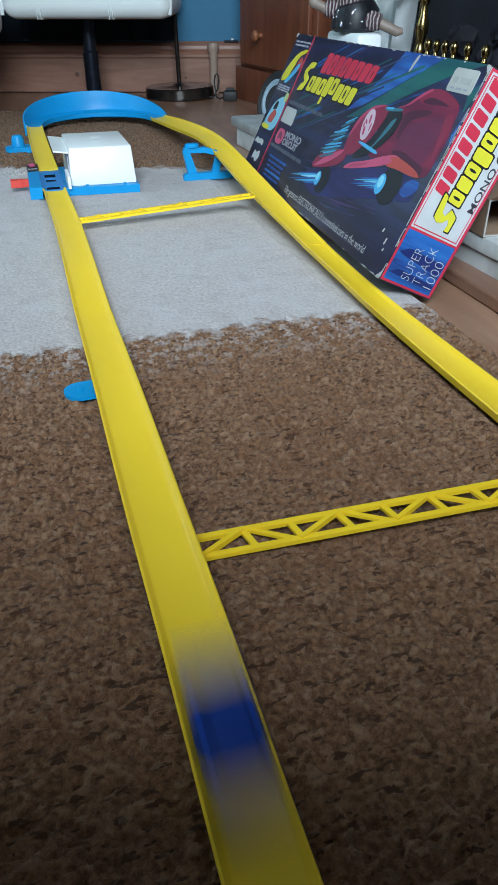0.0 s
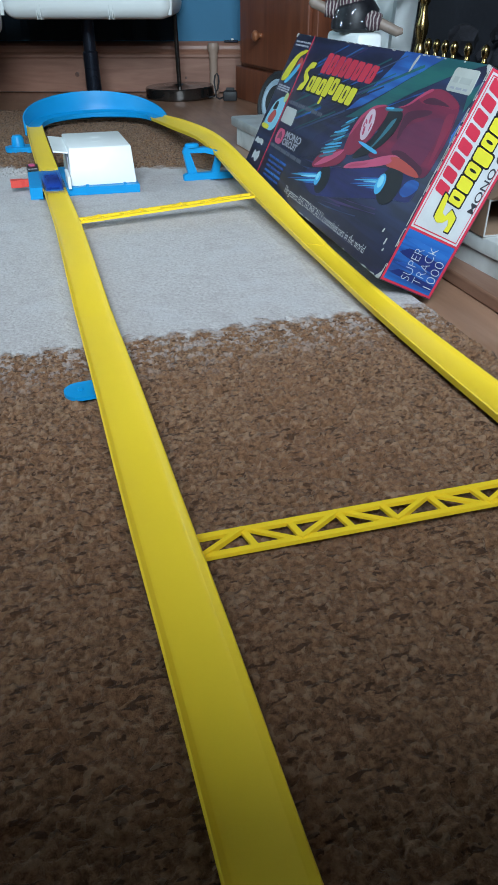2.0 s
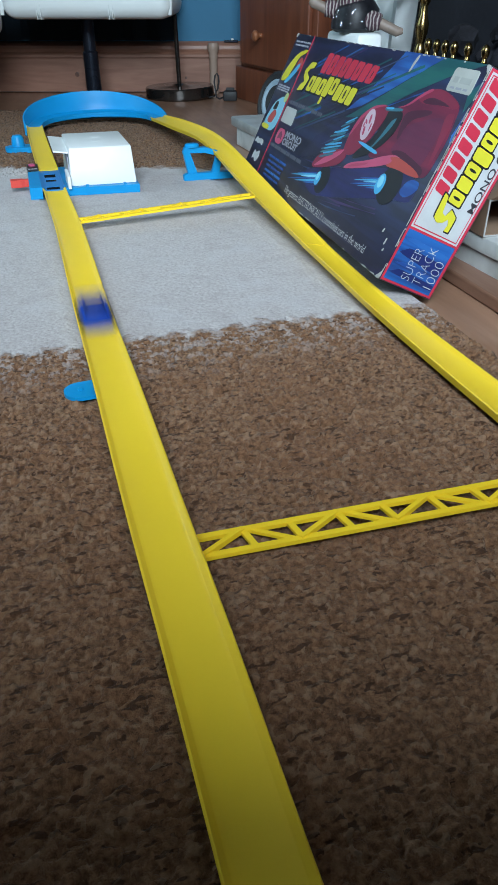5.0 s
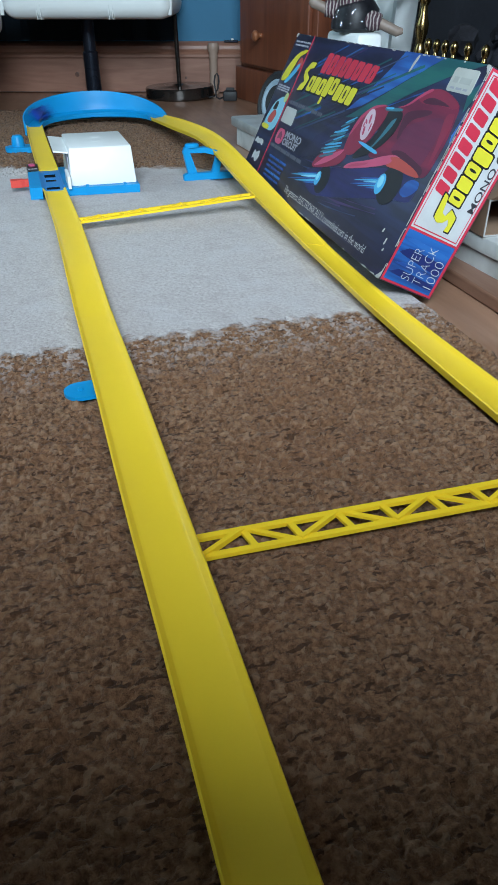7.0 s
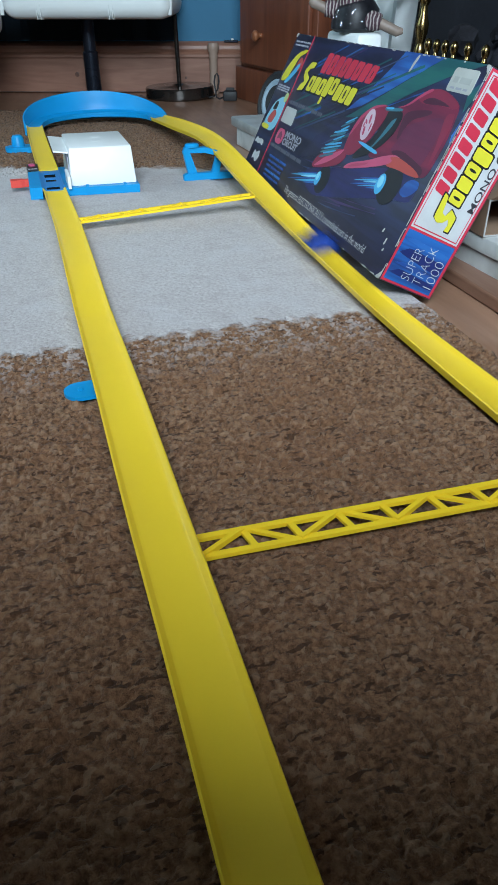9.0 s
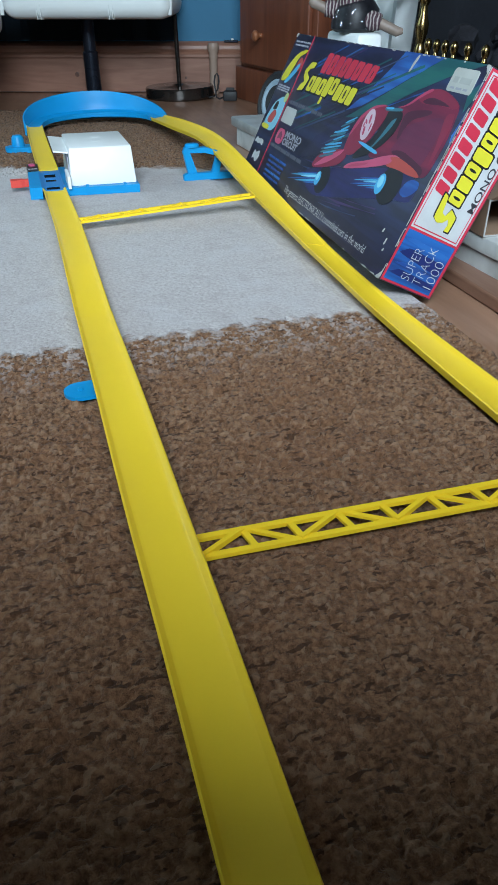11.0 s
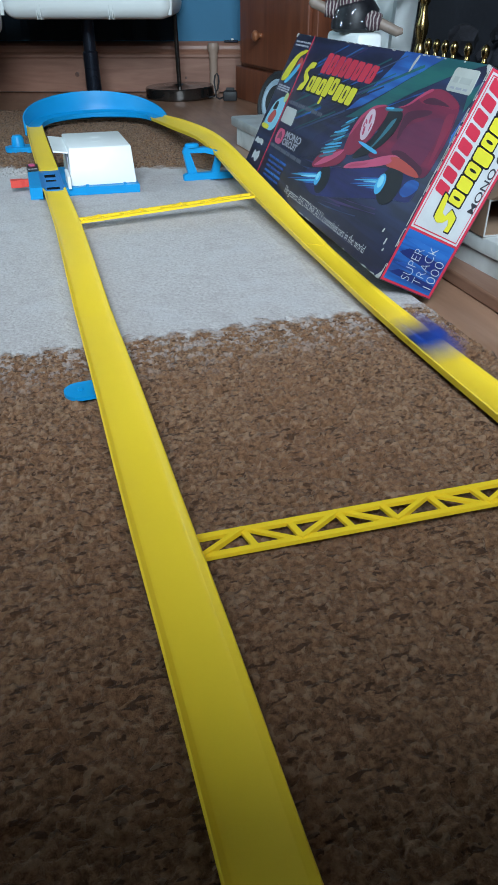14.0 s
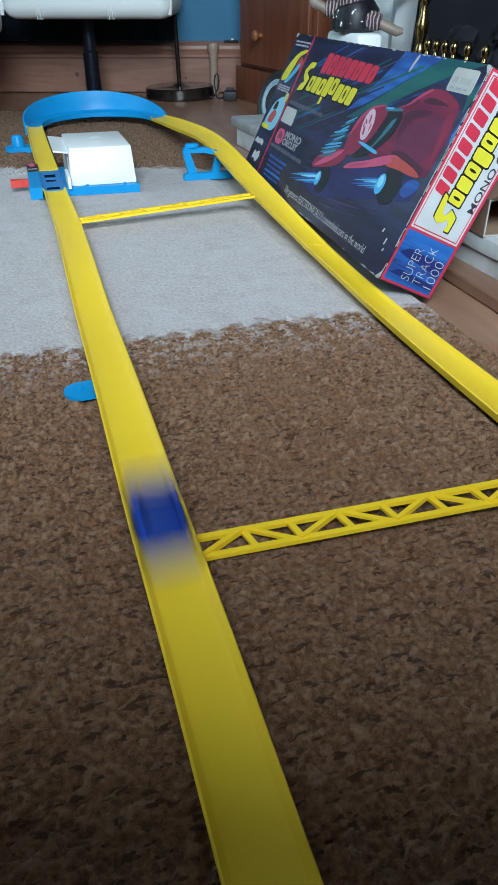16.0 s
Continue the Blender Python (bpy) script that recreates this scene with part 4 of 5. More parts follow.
for grow, mat, lev in ((0.0028, I_BLK, 4), (0.0, I_YEL, 5)):
    for k, (x, y, w, h) in enumerate(marks):
        g = grow
        if k == 0:
            o = [(x - g, y - 0.008 - g), (x + w * 0.7 + g, y - 0.004 - g), (x + w * 0.95 + g, y + h * 0.42), (x + w * 0.45, y + h * 0.62), (x + w * 0.6, y + h * 0.8), (x + w + g, y + h * 0.86), (x + w * 1.1 + g, y + h + 0.004 + g), (x + w * 0.5, y + h + 0.003 + g), (x + w * 0.06 - g, y + h * 0.7), (x + w * 0.2, y + h * 0.42), (x + w * 0.5, y + h * 0.25), (x + w * 0.2, y + h * 0.08)]
        else:
            o = [(x - 0.004 - g, y - g), (x + w - 0.004 + g, y - g), (x + w + 0.002 + g, y + h + g), (x + 0.002 - g, y + h + g)]
        print_patch("brand_shape", o, mat, lev)
for k, (x, y, w, h) in enumerate(marks[1:]):
    if k % 2 == 0:
        print_patch("brand_shape", blob(x + w / 2 - 0.001, y + h / 2, 0.0032, 0.0075, 10, -0.2), I_BLK, 6)
print_patch("brand_shape", [(0.243, 0.160), (0.251, 0.160), (0.254, 0.172), (0.246, 0.172)], I_YEL, 5)


def bars(x0, x1, y, h, mat, words, level=3, gap=0.004):
    rng = random.Random(int(x0 * 1000 + y * 5000))
    parts_ = [rng.uniform(0.6, 1.5) for _ in range(words)]
    unit = (x1 - x0 - gap * (words - 1)) / sum(parts_)
    x = x0
    for p in parts_:
        print_patch("text_bar", [(x, y), (x + p * unit, y), (x + p * unit, y + h), (x, y + h)], mat, level)
        x += p * unit + gap


I_DIM = ink("ink_dim_grey", (0.075, 0.08, 0.11))
bars(0.106, 0.285, 0.1435, 0.006, I_DIM, 7)
print_patch("blank_label", [(0.108, 0.110), (0.168, 0.110), (0.170, 0.114), (0.168, 0.134), (0.164, 0.138), (0.110, 0.138), (0.106, 0.134), (0.106, 0.113)], ink("ink_label", (0.42, 0.43, 0.42)), 3)
print_patch("emblem", [(0.116, 0.073), (0.156, 0.073), (0.156, 0.100), (0.116, 0.100)], I_PINK, 3)
print_patch("emblem", [(0.124, 0.079), (0.138, 0.084), (0.150, 0.080), (0.143, 0.093), (0.130, 0.096)], ink("ink_plum", (0.16, 0.03, 0.07)), 4)
lettering("MONO", 0.0155, Matrix.Translation((0.161, 0.0895, 0.0006)), I_GREY, 1.75, bold=0.0004)
lettering("CIRCUIT", 0.0155, Matrix.Translation((0.161, 0.0765, 0.0006)), I_GREY, 1.35, bold=0.0004)
bars(0.104, 0.286, 0.0640, 0.006, I_DIM, 6)
for k in range(5):
    bars(0.125 + 0.002 * k, 0.225 - 0.004 * (k % 3), 0.047 - 0.0085 * k, 0.004, I_BLU, 3)
lettering("The greatest ELECTRONICALLY controlled cars in the world", 0.0170, Matrix.Translation((0.268, 0.0120, 0.0006)), I_WHT, 0.83, bold=-0.0003)
print_patch("price_sticker", [(0.623, 0.226), (0.676, 0.226), (0.678, 0.229), (0.676, 0.251), (0.673, 0.253), (0.624, 0.253), (0.621, 0.250), (0.621, 0.229)], ink("sticker_paper", (0.42, 0.43, 0.40)), 5, "worn pale price sticker")
bars(0.628, 0.668, 0.229, 0.0025, I_GREY, 3, 7)
bars(0.628, 0.668, 0.236, 0.007, ink("ink_faded", (0.36, 0.37, 0.35)), 2, 7)

# pictures on the narrow band
print_patch("picture", [(0.006, 0.174), (0.040, 0.177), (0.052, 0.200), (0.062, 0.222), (0.094, 0.232), (0.092, 0.238), (0.050, 0.229), (0.022, 0.205)], I_YEL, 3)
print_patch("picture", blob(0.080, 0.210, 0.013, 0.012), I_ORG, 3)
print_patch("picture", [(0.030, 0.172), (0.052, 0.174), (0.088, 0.205), (0.080, 0.215), (0.055, 0.192)], I_SKY, 4)
print_patch("picture", [(0.010, 0.085), (0.090, 0.085), (0.092, 0.145), (0.070, 0.152), (0.030, 0.135)], ink("ink_light_blue", (0.20, 0.48, 0.62)), 3)
print_patch("picture", [(0.010, 0.085), (0.055, 0.085), (0.055, 0.094), (0.010, 0.094)], I_YEL, 4)
print_patch("picture", [(0.030, 0.098), (0.060, 0.098), (0.070, 0.118), (0.050, 0.125), (0.034, 0.112)], I_ORG, 4)
print_patch("picture", [(0.034, 0.122), (0.060, 0.124), (0.056, 0.140), (0.042, 0.138)], I_BLK, 5)
print_patch("picture", blob(0.084, 0.150, 0.009, 0.009), ink("ink_lime", (0.42, 0.50, 0.20)), 4)
print_patch("emblem", [(0.008, 0.053), (0.018, 0.057), (0.030, 0.054), (0.044, 0.058), (0.058, 0.054), (0.060, 0.064), (0.044, 0.066), (0.030, 0.063), (0.014, 0.067)], I_WHT, 3)
print_patch("emblem", [(0.028, 0.022), (0.040, 0.030), (0.056, 0.020), (0.070, 0.034), (0.060, 0.046), (0.046, 0.038), (0.032, 0.044)], I_WHT, 3)
for k in range(3):
    bars(0.012, 0.080, 0.158 + 0.004 * k, 0.0025, I_GREY, 3)
bars(0.010, 0.090, 0.246, 0.003, I_GREY, 4)
bars(0.012, 0.085, 0.240, 0.003, I_GREY, 3)

# the end panel
side_patch("end_border", [(0.0015, 0.0015), (LZ - 0.0015, 0.0015), (LZ - 0.0015, LY - 0.0015), (0.0015, LY - 0.0015)], I_RED, 1)
side_patch("end_panel", [(0.0045, 0.0735), (0.0785, 0.0735), (0.0785, 0.2565), (0.0045, 0.2565)], I_WHT, 2)
for a in ((0.0065, 0.0760, 0.0758, 0.0772), (0.0065, 0.0760, 0.2528, 0.2542), (0.0065, 0.0076, 0.0758, 0.2542), (0.0749, 0.0760, 0.0758, 0.2542)):
    side_patch("end_rule", [(a[0], a[2]), (a[1], a[2]), (a[1], a[3]), (a[0], a[3])], I_RED, 3)
side_patch("end_panel", [(0.0045, 0.0045), (0.0785, 0.0045), (0.0785, 0.0705), (0.0045, 0.0705)], M_NAVY, 2)
for k, (a, b_) in enumerate(((0.014, 0.022), (0.027, 0.031), (0.040, 0.050), (0.058, 0.062))):
    side_patch("end_streak", [(0.006, a), (0.077, a - 0.010 if k > 1 else a - 0.004), (0.077, b_ - 0.004), (0.02, b_)], I_BLU if k % 2 else ink("ink_deep_blue", (0.008, 0.02, 0.12)), 3)
UPWARD = Matrix.Rotation(radians(90), 4, "Z")


def side_text(text, size, x, y, mat, wide, bold=0.0):
    return lettering(text, size, SIDE @ Matrix.Translation((x, y, 0.0008)) @ UPWARD, mat, wide, bold=bold)


side_text("SUPER", 0.0190, 0.0395, 0.0105, I_WHT, 0.84, -0.0005)
side_text("TRACK", 0.0190, 0.0580, 0.0105, I_WHT, 0.84, -0.0005)
side_text("1000", 0.0200, 0.0765, 0.0075, I_WHT, 1.06, -0.0005)
side_text("MONO CIRCUIT", 0.0128, 0.0750, 0.114, ink("ink_charcoal", (0.03, 0.03, 0.04)), 1.42, bold=0.0001)
for k in range(8):
    y, h = 0.118 + k * 0.0168, 0.0135
    side_patch("brand_shape", [(0.0095, y + 0.004), (0.0285, y), (0.0285, y + h), (0.0095, y + h + 0.004)], I_RED, 4)
s_marks = [(0.0285, 0.084, 0.028, 0.026)] + [(0.0335 + 0.0005 * k, 0.115 + 0.0175 * k, 0.020 + (0.006 if k == 3 else 0), 0.0152) for k in range(8)]
for g, mat, lev in ((0.0020, I_BLK, 5), (0.0, I_YEL, 6)):
    for k, (x, y, w, h) in enumerate(s_marks):
        if k == 0:
            o = [(x + w + g, y - g), (x + w + g, y + h * 0.75), (x + w * 0.6, y + h + g), (x + w * 0.45, y + h * 0.62), (x + w * 0.25, y + h * 0.7), (x + w * 0.12, y + h + 0.012 + g), (x - w * 0.1 - g, y + h + 0.014 + g), (x - w * 0.05 - g, y + h * 0.4), (x + w * 0.2, y + h * 0.2), (x + w * 0.5, y + h * 0.3), (x + w * 0.68, y + h * 0.55), (x + w * 0.8, y + h * 0.3), (x + w * 0.75, y - g)]
        else:
            o = [(x - g, y + 0.002 - g), (x + w + g, y - g), (x + w + g, y + h + g), (x - g, y + h + 0.002 + g)]
        side_patch("brand_shape", o, mat, lev)
for k, (x, y, w, h) in enumerate(s_marks[1:]):
    if k % 2 == 0:
        side_patch("brand_shape", blob(x + w / 2, y + h / 2 + 0.001, 0.0058, 0.0018, 10, -0.1), I_BLK, 7)

# rubbed edges and scuffs
WORN = ink("worn_card", (0.38, 0.37, 0.36), 0.8)
rng = random.Random(11)
for k in range(34):
    x, w = rng.uniform(0.0, 0.68), rng.uniform(0.003, 0.02)
    y = rng.choice((0.0005, LY - 0.0018))
    print_patch("worn_edge", [(x, y), (x + w * 0.5, y - 0.0004), (x + w, y), (x + w * 0.7, y + 0.0012 + rng.random() * 0.0006), (x + w * 0.2, y + 0.0010)], WORN, 7)
for k in range(60):
    y, h, w = rng.uniform(0.003, 0.25), rng.uniform(0.002, 0.012), rng.uniform(0.0003, 0.0012)
    print_patch("worn_edge", [(LX - w, y), (LX - 0.0002, y - 0.001), (LX - 0.0002, y + h), (LX - w * 0.8, y + h * 0.8)], WORN, 7)
    if k % 3 == 0:
        side_patch("worn_edge", [(0.0003, y), (0.0006 + w * 0.6, y), (0.0005 + w * 0.5, y + h), (0.0003, y + h)], WORN, 8)
for o in ([(0.0, 0.252), (0.010, 0.261), (0.0, 0.261)], [(LX - 0.012, 0.0), (LX, 0.0), (LX, 0.012), (LX - 0.004, 0.007)], [(LX - 0.010, 0.261), (LX, 0.250), (LX, 0.261)], [(0.507, 0.236), (0.510, 0.237), (0.519, 0.258), (0.515, 0.260), (0.510, 0.25)]):
    print_patch("scuff", o, WORN, 8)

for x, y, w, h in ((0.645, 0.052, 0.0016, 0.003), (0.662, 0.042, 0.0013, 0.005), (0.666, 0.032, 0.0012, 0.002)):
    print_patch("scuff", [(x - w, y - h), (x + w * 0.6, y - h * 0.7), (x + w, y + h), (x - w * 0.2, y + h * 0.6)], WORN, 8)

# ---- hearth and fireplace ----
HX = 0.585
setting("hearth_step", boxed(HX - 0.030, HX + 0.06, 0.1, 1.50, -0.003, 0.0155, bevel=0.003), M_STEP, "pinkish brown wooden strip along the hearth", "trim")
h_ = tagged(new("hearth"), "grey veined marble hearth with an overhanging slab", "hearth", kind="structure")
part("riser", boxed(0.006, 0.54, -1.75, -0.03, -0.003, 0.040, bevel=0.002), M_MARBLE, h_)
part("top_slab", boxed(0, 0.54, -1.75, 0, 0.0405, 0.064, bevel=0.004), M_MARBLE, h_, smooth=True)
h_.matrix_world = pose(0.5515, 1.975, 0, 0, 0, 1.8)
bm = bmesh.new()
for a in ((1.0, 2.1, -0.30, 0.42, 0.064, 2.4), (1.0, 2.1, 1.80, 2.25, 0.064, 2.4), (1.0, 2.1, 0.42, 1.80, 0.92, 2.4)):
    block(bm, *a)
setting("chimney_breast", bm, M_FIRE, "black slate fireplace surround", "fireplace")
bm = bmesh.new()
for a in ((1.45, 1.5, 0.42, 1.80, 0.064, 0.92), (1.0, 1.45, 0.40, 0.42, 0.064, 0.92), (1.0, 1.45, 1.80, 1.82, 0.064, 0.92), (1.0, 1.45, 0.42, 1.80, 0.064, 0.070)):
    block(bm, *a)
setting("firebox", bm, M_FIRE, "black fireplace opening", "firebox")
fr = tagged(new("fire_frame"), "tarnished brass edging around the black fireplace opening", "fireplace frame")
part("jamb", boxed(0.990, 0.999, 1.790, 1.815, 0.064, 0.93, bevel=0.002), M_BRASS, fr)
part("jamb", boxed(0.990, 0.999, 0.405, 0.430, 0.064, 0.93, bevel=0.002), M_BRASS, fr)
part("lintel", boxed(0.990, 0.999, 0.430, 1.790, 0.905, 0.93, bevel=0.002), M_BRASS, fr)

# heap of coals
rng = random.Random(3)
bm = bmesh.new()
for k in range(150):
    c = Vector((rng.uniform(1.03, 1.28), rng.uniform(0.7, 1.72), rng.uniform(0.09, 0.27)))
    r = rng.uniform(0.020, 0.036)
    got = bmesh.ops.create_icosphere(bm, subdivisions=2, radius=r, matrix=Matrix.Translation(c))
    for v in got["verts"]:
        v.co += (v.co - c) * (noise.noise(v.co * 60) * 0.7)
tagged(part("coal_heap", bm, M_COAL, smooth=True), "heap of dull black coals in the grate", "coals", kind="stuff")

# brass fender
fe = tagged(new("brass_fender"), "polished brass fender with a row of ball finials", "fender")
part("kerb", boxed(0.822, 0.842, 0.60, 1.482, 0.0645, 0.086, bevel=0.003), M_BRASS, fe)
part("top_rail", boxed(0.824, 0.840, 0.60, 1.482, 0.226, 0.234, bevel=0.002), M_BRASS, fe)
POST = [(0.010, 0.0), (0.010, 0.006), (0.006, 0.010), (0.005, 0.120), (0.007, 0.132), (0.006, 0.140)]
BALL = [(0.004, 0.0), (0.007, 0.004), (0.005, 0.010), (0.0072, 0.014), (0.0092, 0.020), (0.0098, 0.026), (0.0092, 0.031), (0.006, 0.037), (0.002, 0.039)]
for y in [1.469 - 0.034 * k for k in range(4)] + [1.318 - 0.058 * k for k in range(12)]:
    part("finial", lathe(BALL, 20, pose(0.832, y, 0.2335) @ Matrix.Diagonal((0.82, 0.82, 0.82, 1))), M_BRASS, fe, smooth=True)
    part("baluster", lathe(POST, 12, pose(0.832, y, 0.086)), M_BRASS, fe, smooth=True)

# brass candlestick
cs = tagged(new("brass_candlestick"), "tall turned brass candlestick standing on the hearth", "candlestick")
part("foot", lathe([(0.050, 0), (0.050, 0.008), (0.035, 0.016), (0.018, 0.022)], 28), M_BRASS, cs, smooth=True)
part("stem", lathe([(0.016, 0.02), (0.012, 0.06), (0.013, 0.15), (0.019, 0.165), (0.019, 0.175), (0.012, 0.185), (0.020, 0.205), (0.021, 0.222), (0.013, 0.238), (0.012, 0.255), (0.018, 0.263), (0.018, 0.270), (0.013, 0.278), (0.014, 0.42), (0.024, 0.44), (0.024, 0.47)], 28), M_BRASS, cs, smooth=True)
cs.matrix_world = pose(0.875, 1.580, 0.0645) @ Matrix.Diagonal((0.68, 0.68, 1, 1))

# white plinth, cloth and figurine
pl = tagged(new("white_plinth"), "plain white glossy box serving as a plinth", "plinth")
bm = bmesh.new()
block(bm, -0.030, 0.030, -0.090, 0.090, 0.0, 0.203, bevel=0.010, seg=3)
part("body", bm, M_PAPER, pl, smooth=True)
pl.matrix_world = pose(0.765, 1.690, 0.0645)
cp = tagged(new("paper_backing"), "tall sheet of white paper with soft upright folds", "paper sheet")
bm = bmesh.new()
cols = [(0.0 + 0.010 * math.sin(i * 0.9) + 0.004 * math.sin(i * 2.3), -0.20 + 0.0155 * i) for i in range(31)]
lo = [bm.verts.new((x, y, 0)) for x, y in cols]
hi = [bm.verts.new((x * 0.7 + 0.03, y * 1.0, 0.52)) for x, y in cols]
for i in range(30):
    bm.faces.new((lo[i], lo[i + 1], hi[i + 1], hi[i]))
bmesh.ops.solidify(bm, geom=bm.faces[:], thickness=0.002)
part("sheet", bm, M_PAPER, cp, smooth=True)
cp.matrix_world = pose(0.868, 1.825, 0.0645)


def figurine():
    """One plain mesh: a seated clown-like ornament in a dark sequinned suit."""
    bm = bmesh.new()

    def limb(points, radii, slot):
        before = set(bm.faces)
        tube(bm, points, radii, 14)
        for f in set(bm.faces) - before:
            f.material_index = slot

    limb([(0, 0, 0), (0, 0, 0.010), (0.0, 0.0, 0.05), (0.0, 0.01, 0.075), (0, 0.01, 0.085)], [0.060, 0.074, 0.074, 0.062, 0.03], 0)
    limb([(0, 0.01, 0.070), (0, 0.012, 0.10), (0, 0.012, 0.14), (0, 0.012, 0.18)], [0.050, 0.050, 0.046, 0.020], 1)
    limb([(0, 0.05, 0.055), (-0.01, 0.078, 0.062), (-0.012, 0.095, 0.062)], [0.027, 0.024, 0.022], 1)
    limb([(-0.012, 0.09, 0.062), (-0.014, 0.110, 0.070), (-0.014, 0.130, 0.080), (-0.014, 0.142, 0.086)], [0.016, 0.014, 0.017, 0.010], 2)
    limb([(-0.04, -0.04, 0.034), (-0.06, -0.065, 0.030), (-0.062, -0.078, 0.028)], [0.028, 0.025, 0.022], 1)
    limb([(-0.062, -0.076, 0.026), (-0.064, -0.105, 0.014), (-0.066, -0.130, 0.004), (-0.066, -0.146, 0.006)], [0.015, 0.015, 0.014, 0.008], 2)
    limb([(0, -0.04, 0.13), (-0.01, -0.085, 0.112), (-0.012, -0.105, 0.108)], [0.024, 0.022, 0.021], 1)
    limb([(-0.012, -0.10, 0.108), (-0.016, -0.130, 0.112), (-0.016, -0.160, 0.114)], [0.015, 0.014, 0.008], 2)
    limb([(0, 0.01, 0.17), (0, 0.01, 0.20), (0, 0.01, 0.24), (0, 0.01, 0.27)], [0.02, 0.042, 0.042, 0.012], 2)
    rng = random.Random(5)
    for k in range(80):
        a, z = rng.uniform(0, 2 * math.pi), rng.uniform(0.01, 0.070)
        r = 0.0735 - max(0, z - 0.05) * 0.45
        s = rng.uniform(0.0008, 0.0021)
        got = bmesh.ops.create_icosphere(bm, subdivisions=1, radius=s, matrix=Matrix.Translation((r * math.cos(a), r * math.sin(a), z)))
        for f in {f for v in got["verts"] for f in v.link_faces}:
            f.material_index = 3
    mats = [shader("black_satin", (0.008, 0.008, 0.011), 0.45, spec=0.3, vary=0.4, scale=60), striped(), shader("bisque", (0.22, 0.165, 0.135), 0.5, vary=0.15, scale=40), shader("sequin", (0.65, 0.70, 0.72), 0.2, metal=0.8, vary=0.1)]
    ob = part("figurine", bm, mats, smooth=True)
    return tagged(ob, "seated ornament in black sequinned suit with striped cuffs", "figurine")


def striped():
    m = shader("striped_cloth", (0.4, 0.36, 0.34), 0.8, vary=0.1, scale=30)
    n, l = m.node_tree.nodes, m.node_tree.links
    co, w = n.new("ShaderNodeTexCoord"), n.new("ShaderNodeTexWave")
    w.bands_direction = "Y"
    w.inputs["Scale"].default_value, w.inputs["Distortion"].default_value = 30, 5
    l.new(co.outputs["Object"], w.inputs["Vector"])
    r = n.new("ShaderNodeValToRGB")
    r.color_ramp.interpolation = "CONSTANT"
    r.color_ramp.elements[0].color, r.color_ramp.elements[1].color = (0.05, 0.02, 0.03, 1), (0.30, 0.26, 0.245, 1)
    r.color_ramp.elements[1].position = 0.66
    l.new(w.outputs[0], r.inputs[0]), l.new(r.outputs[0], n["Principled BSDF"].inputs["Base Color"])
    return m


figurine().matrix_world = pose(0.765, 1.690, 0.2675, 0, 0, 66) @ Matrix.Diagonal((0.72, 0.72, 0.72, 1))

# round thing on the hearth behind the box
rd = tagged(new("round_speaker"), "round black drum with a grey blue rim beside the hearth", "round drum")
part("drum", lathe([(0.074, -0.05), (0.082, -0.04), (0.082, 0.004), (0.078, 0.016), (0.068, 0.022), (0.058, 0.018), (0.054, 0.008)], 40), M_RUBBER, rd, smooth=True)
part("rim", lathe([(0.0575, 0.012), (0.0565, 0.0175), (0.050, 0.019), (0.043, 0.014), (0.040, 0.012)], 36), M_RIM, rd, smooth=True)
part("cone", lathe([(0.041, 0.012), (0.041, 0.016), (0.018, 0.013), (0.010, 0.018)], 30), M_RUBBER, rd, smooth=True)
rd.matrix_world = Matrix.Translation((0.735, 2.115, 0.075)) @ Matrix.Rotation(radians(-72), 4, "Y") @ Matrix.Rotation(radians(18), 4, "X")

# cardboard carton behind the game box
ct = tagged(new("cardboard_carton"), "open-ended brown cardboard carton with pale cut edges", "carton")
for a in ((0, 0.003, 0, 0.55, 0, 0.047), (0.167, 0.17, 0, 0.55, 0, 0.047), (0.003, 0.167, 0.547, 0.55, 0, 0.047)):
    part("flap", boxed(*a), M_CARD, ct)
part("bottom", boxed(0.003, 0.167, 0.0005, 0.547, 0, 0.003), M_CARD, ct)
part("lid", boxed(0.0, 0.17, 0.0, 0.55, 0.0472, 0.050), M_CARD, ct)
part("torn_flap", boxed(0.004, 0.16, -0.030, 0.0, -0.0012, 0.0012, m=pose(0, 0, 0.050, -24, 0, 0)), M_CARD, ct)
for a in ((0.0002, 0.0022, -0.0012, -0.0001, 0, 0.050), (0.0026, 0.167, -0.0012, -0.0001, 0.0004, 0.0022), (0.0026, 0.167, -0.0012, -0.0001, 0.0476, 0.0494)):
    part("cut_edge", boxed(*a), WORN, ct)
ct.matrix_world = pose(0.585, 0.822, 0.0645, 0, 0, -2)

# ---- furniture at the far wall ----
cb = tagged(new("pine_cabinet"), "dark stained pine cabinet with a turned knob", "cabinet")
part("plinth", boxed(-0.012, 0.60, -0.030, 0.42, 0, 0.110, bevel=0.004), M_CAB, cb)
part("body", boxed(0.0, 0.60, -0.012, 0.42, 0.110, 0.80, bevel=0.004), M_CAB, cb)
dr = part("door", boxed(0.030, 0.57, -0.028, -0.012, 0.122, 0.78, bevel=0.004), M_CAB, cb)
part("knob", lathe([(0.008, 0), (0.007, 0.010), (0.015, 0.016), (0.018, 0.024), (0.013, 0.031), (0.004, 0.033)], 22, pose(0.222, -0.028, 0.218, 90, 0, 0)), wood("knob_pine", (0.20, 0.07, 0.03), (0.30, 0.11, 0.05), 0.3), dr, smooth=True)
cb.matrix_world = pose(0.855, 2.868, -0.0038, 0, 0, -84)

lp = tagged(new("floor_lamp"), "black chrome floor lamp with heavy round base", "floor lamp")
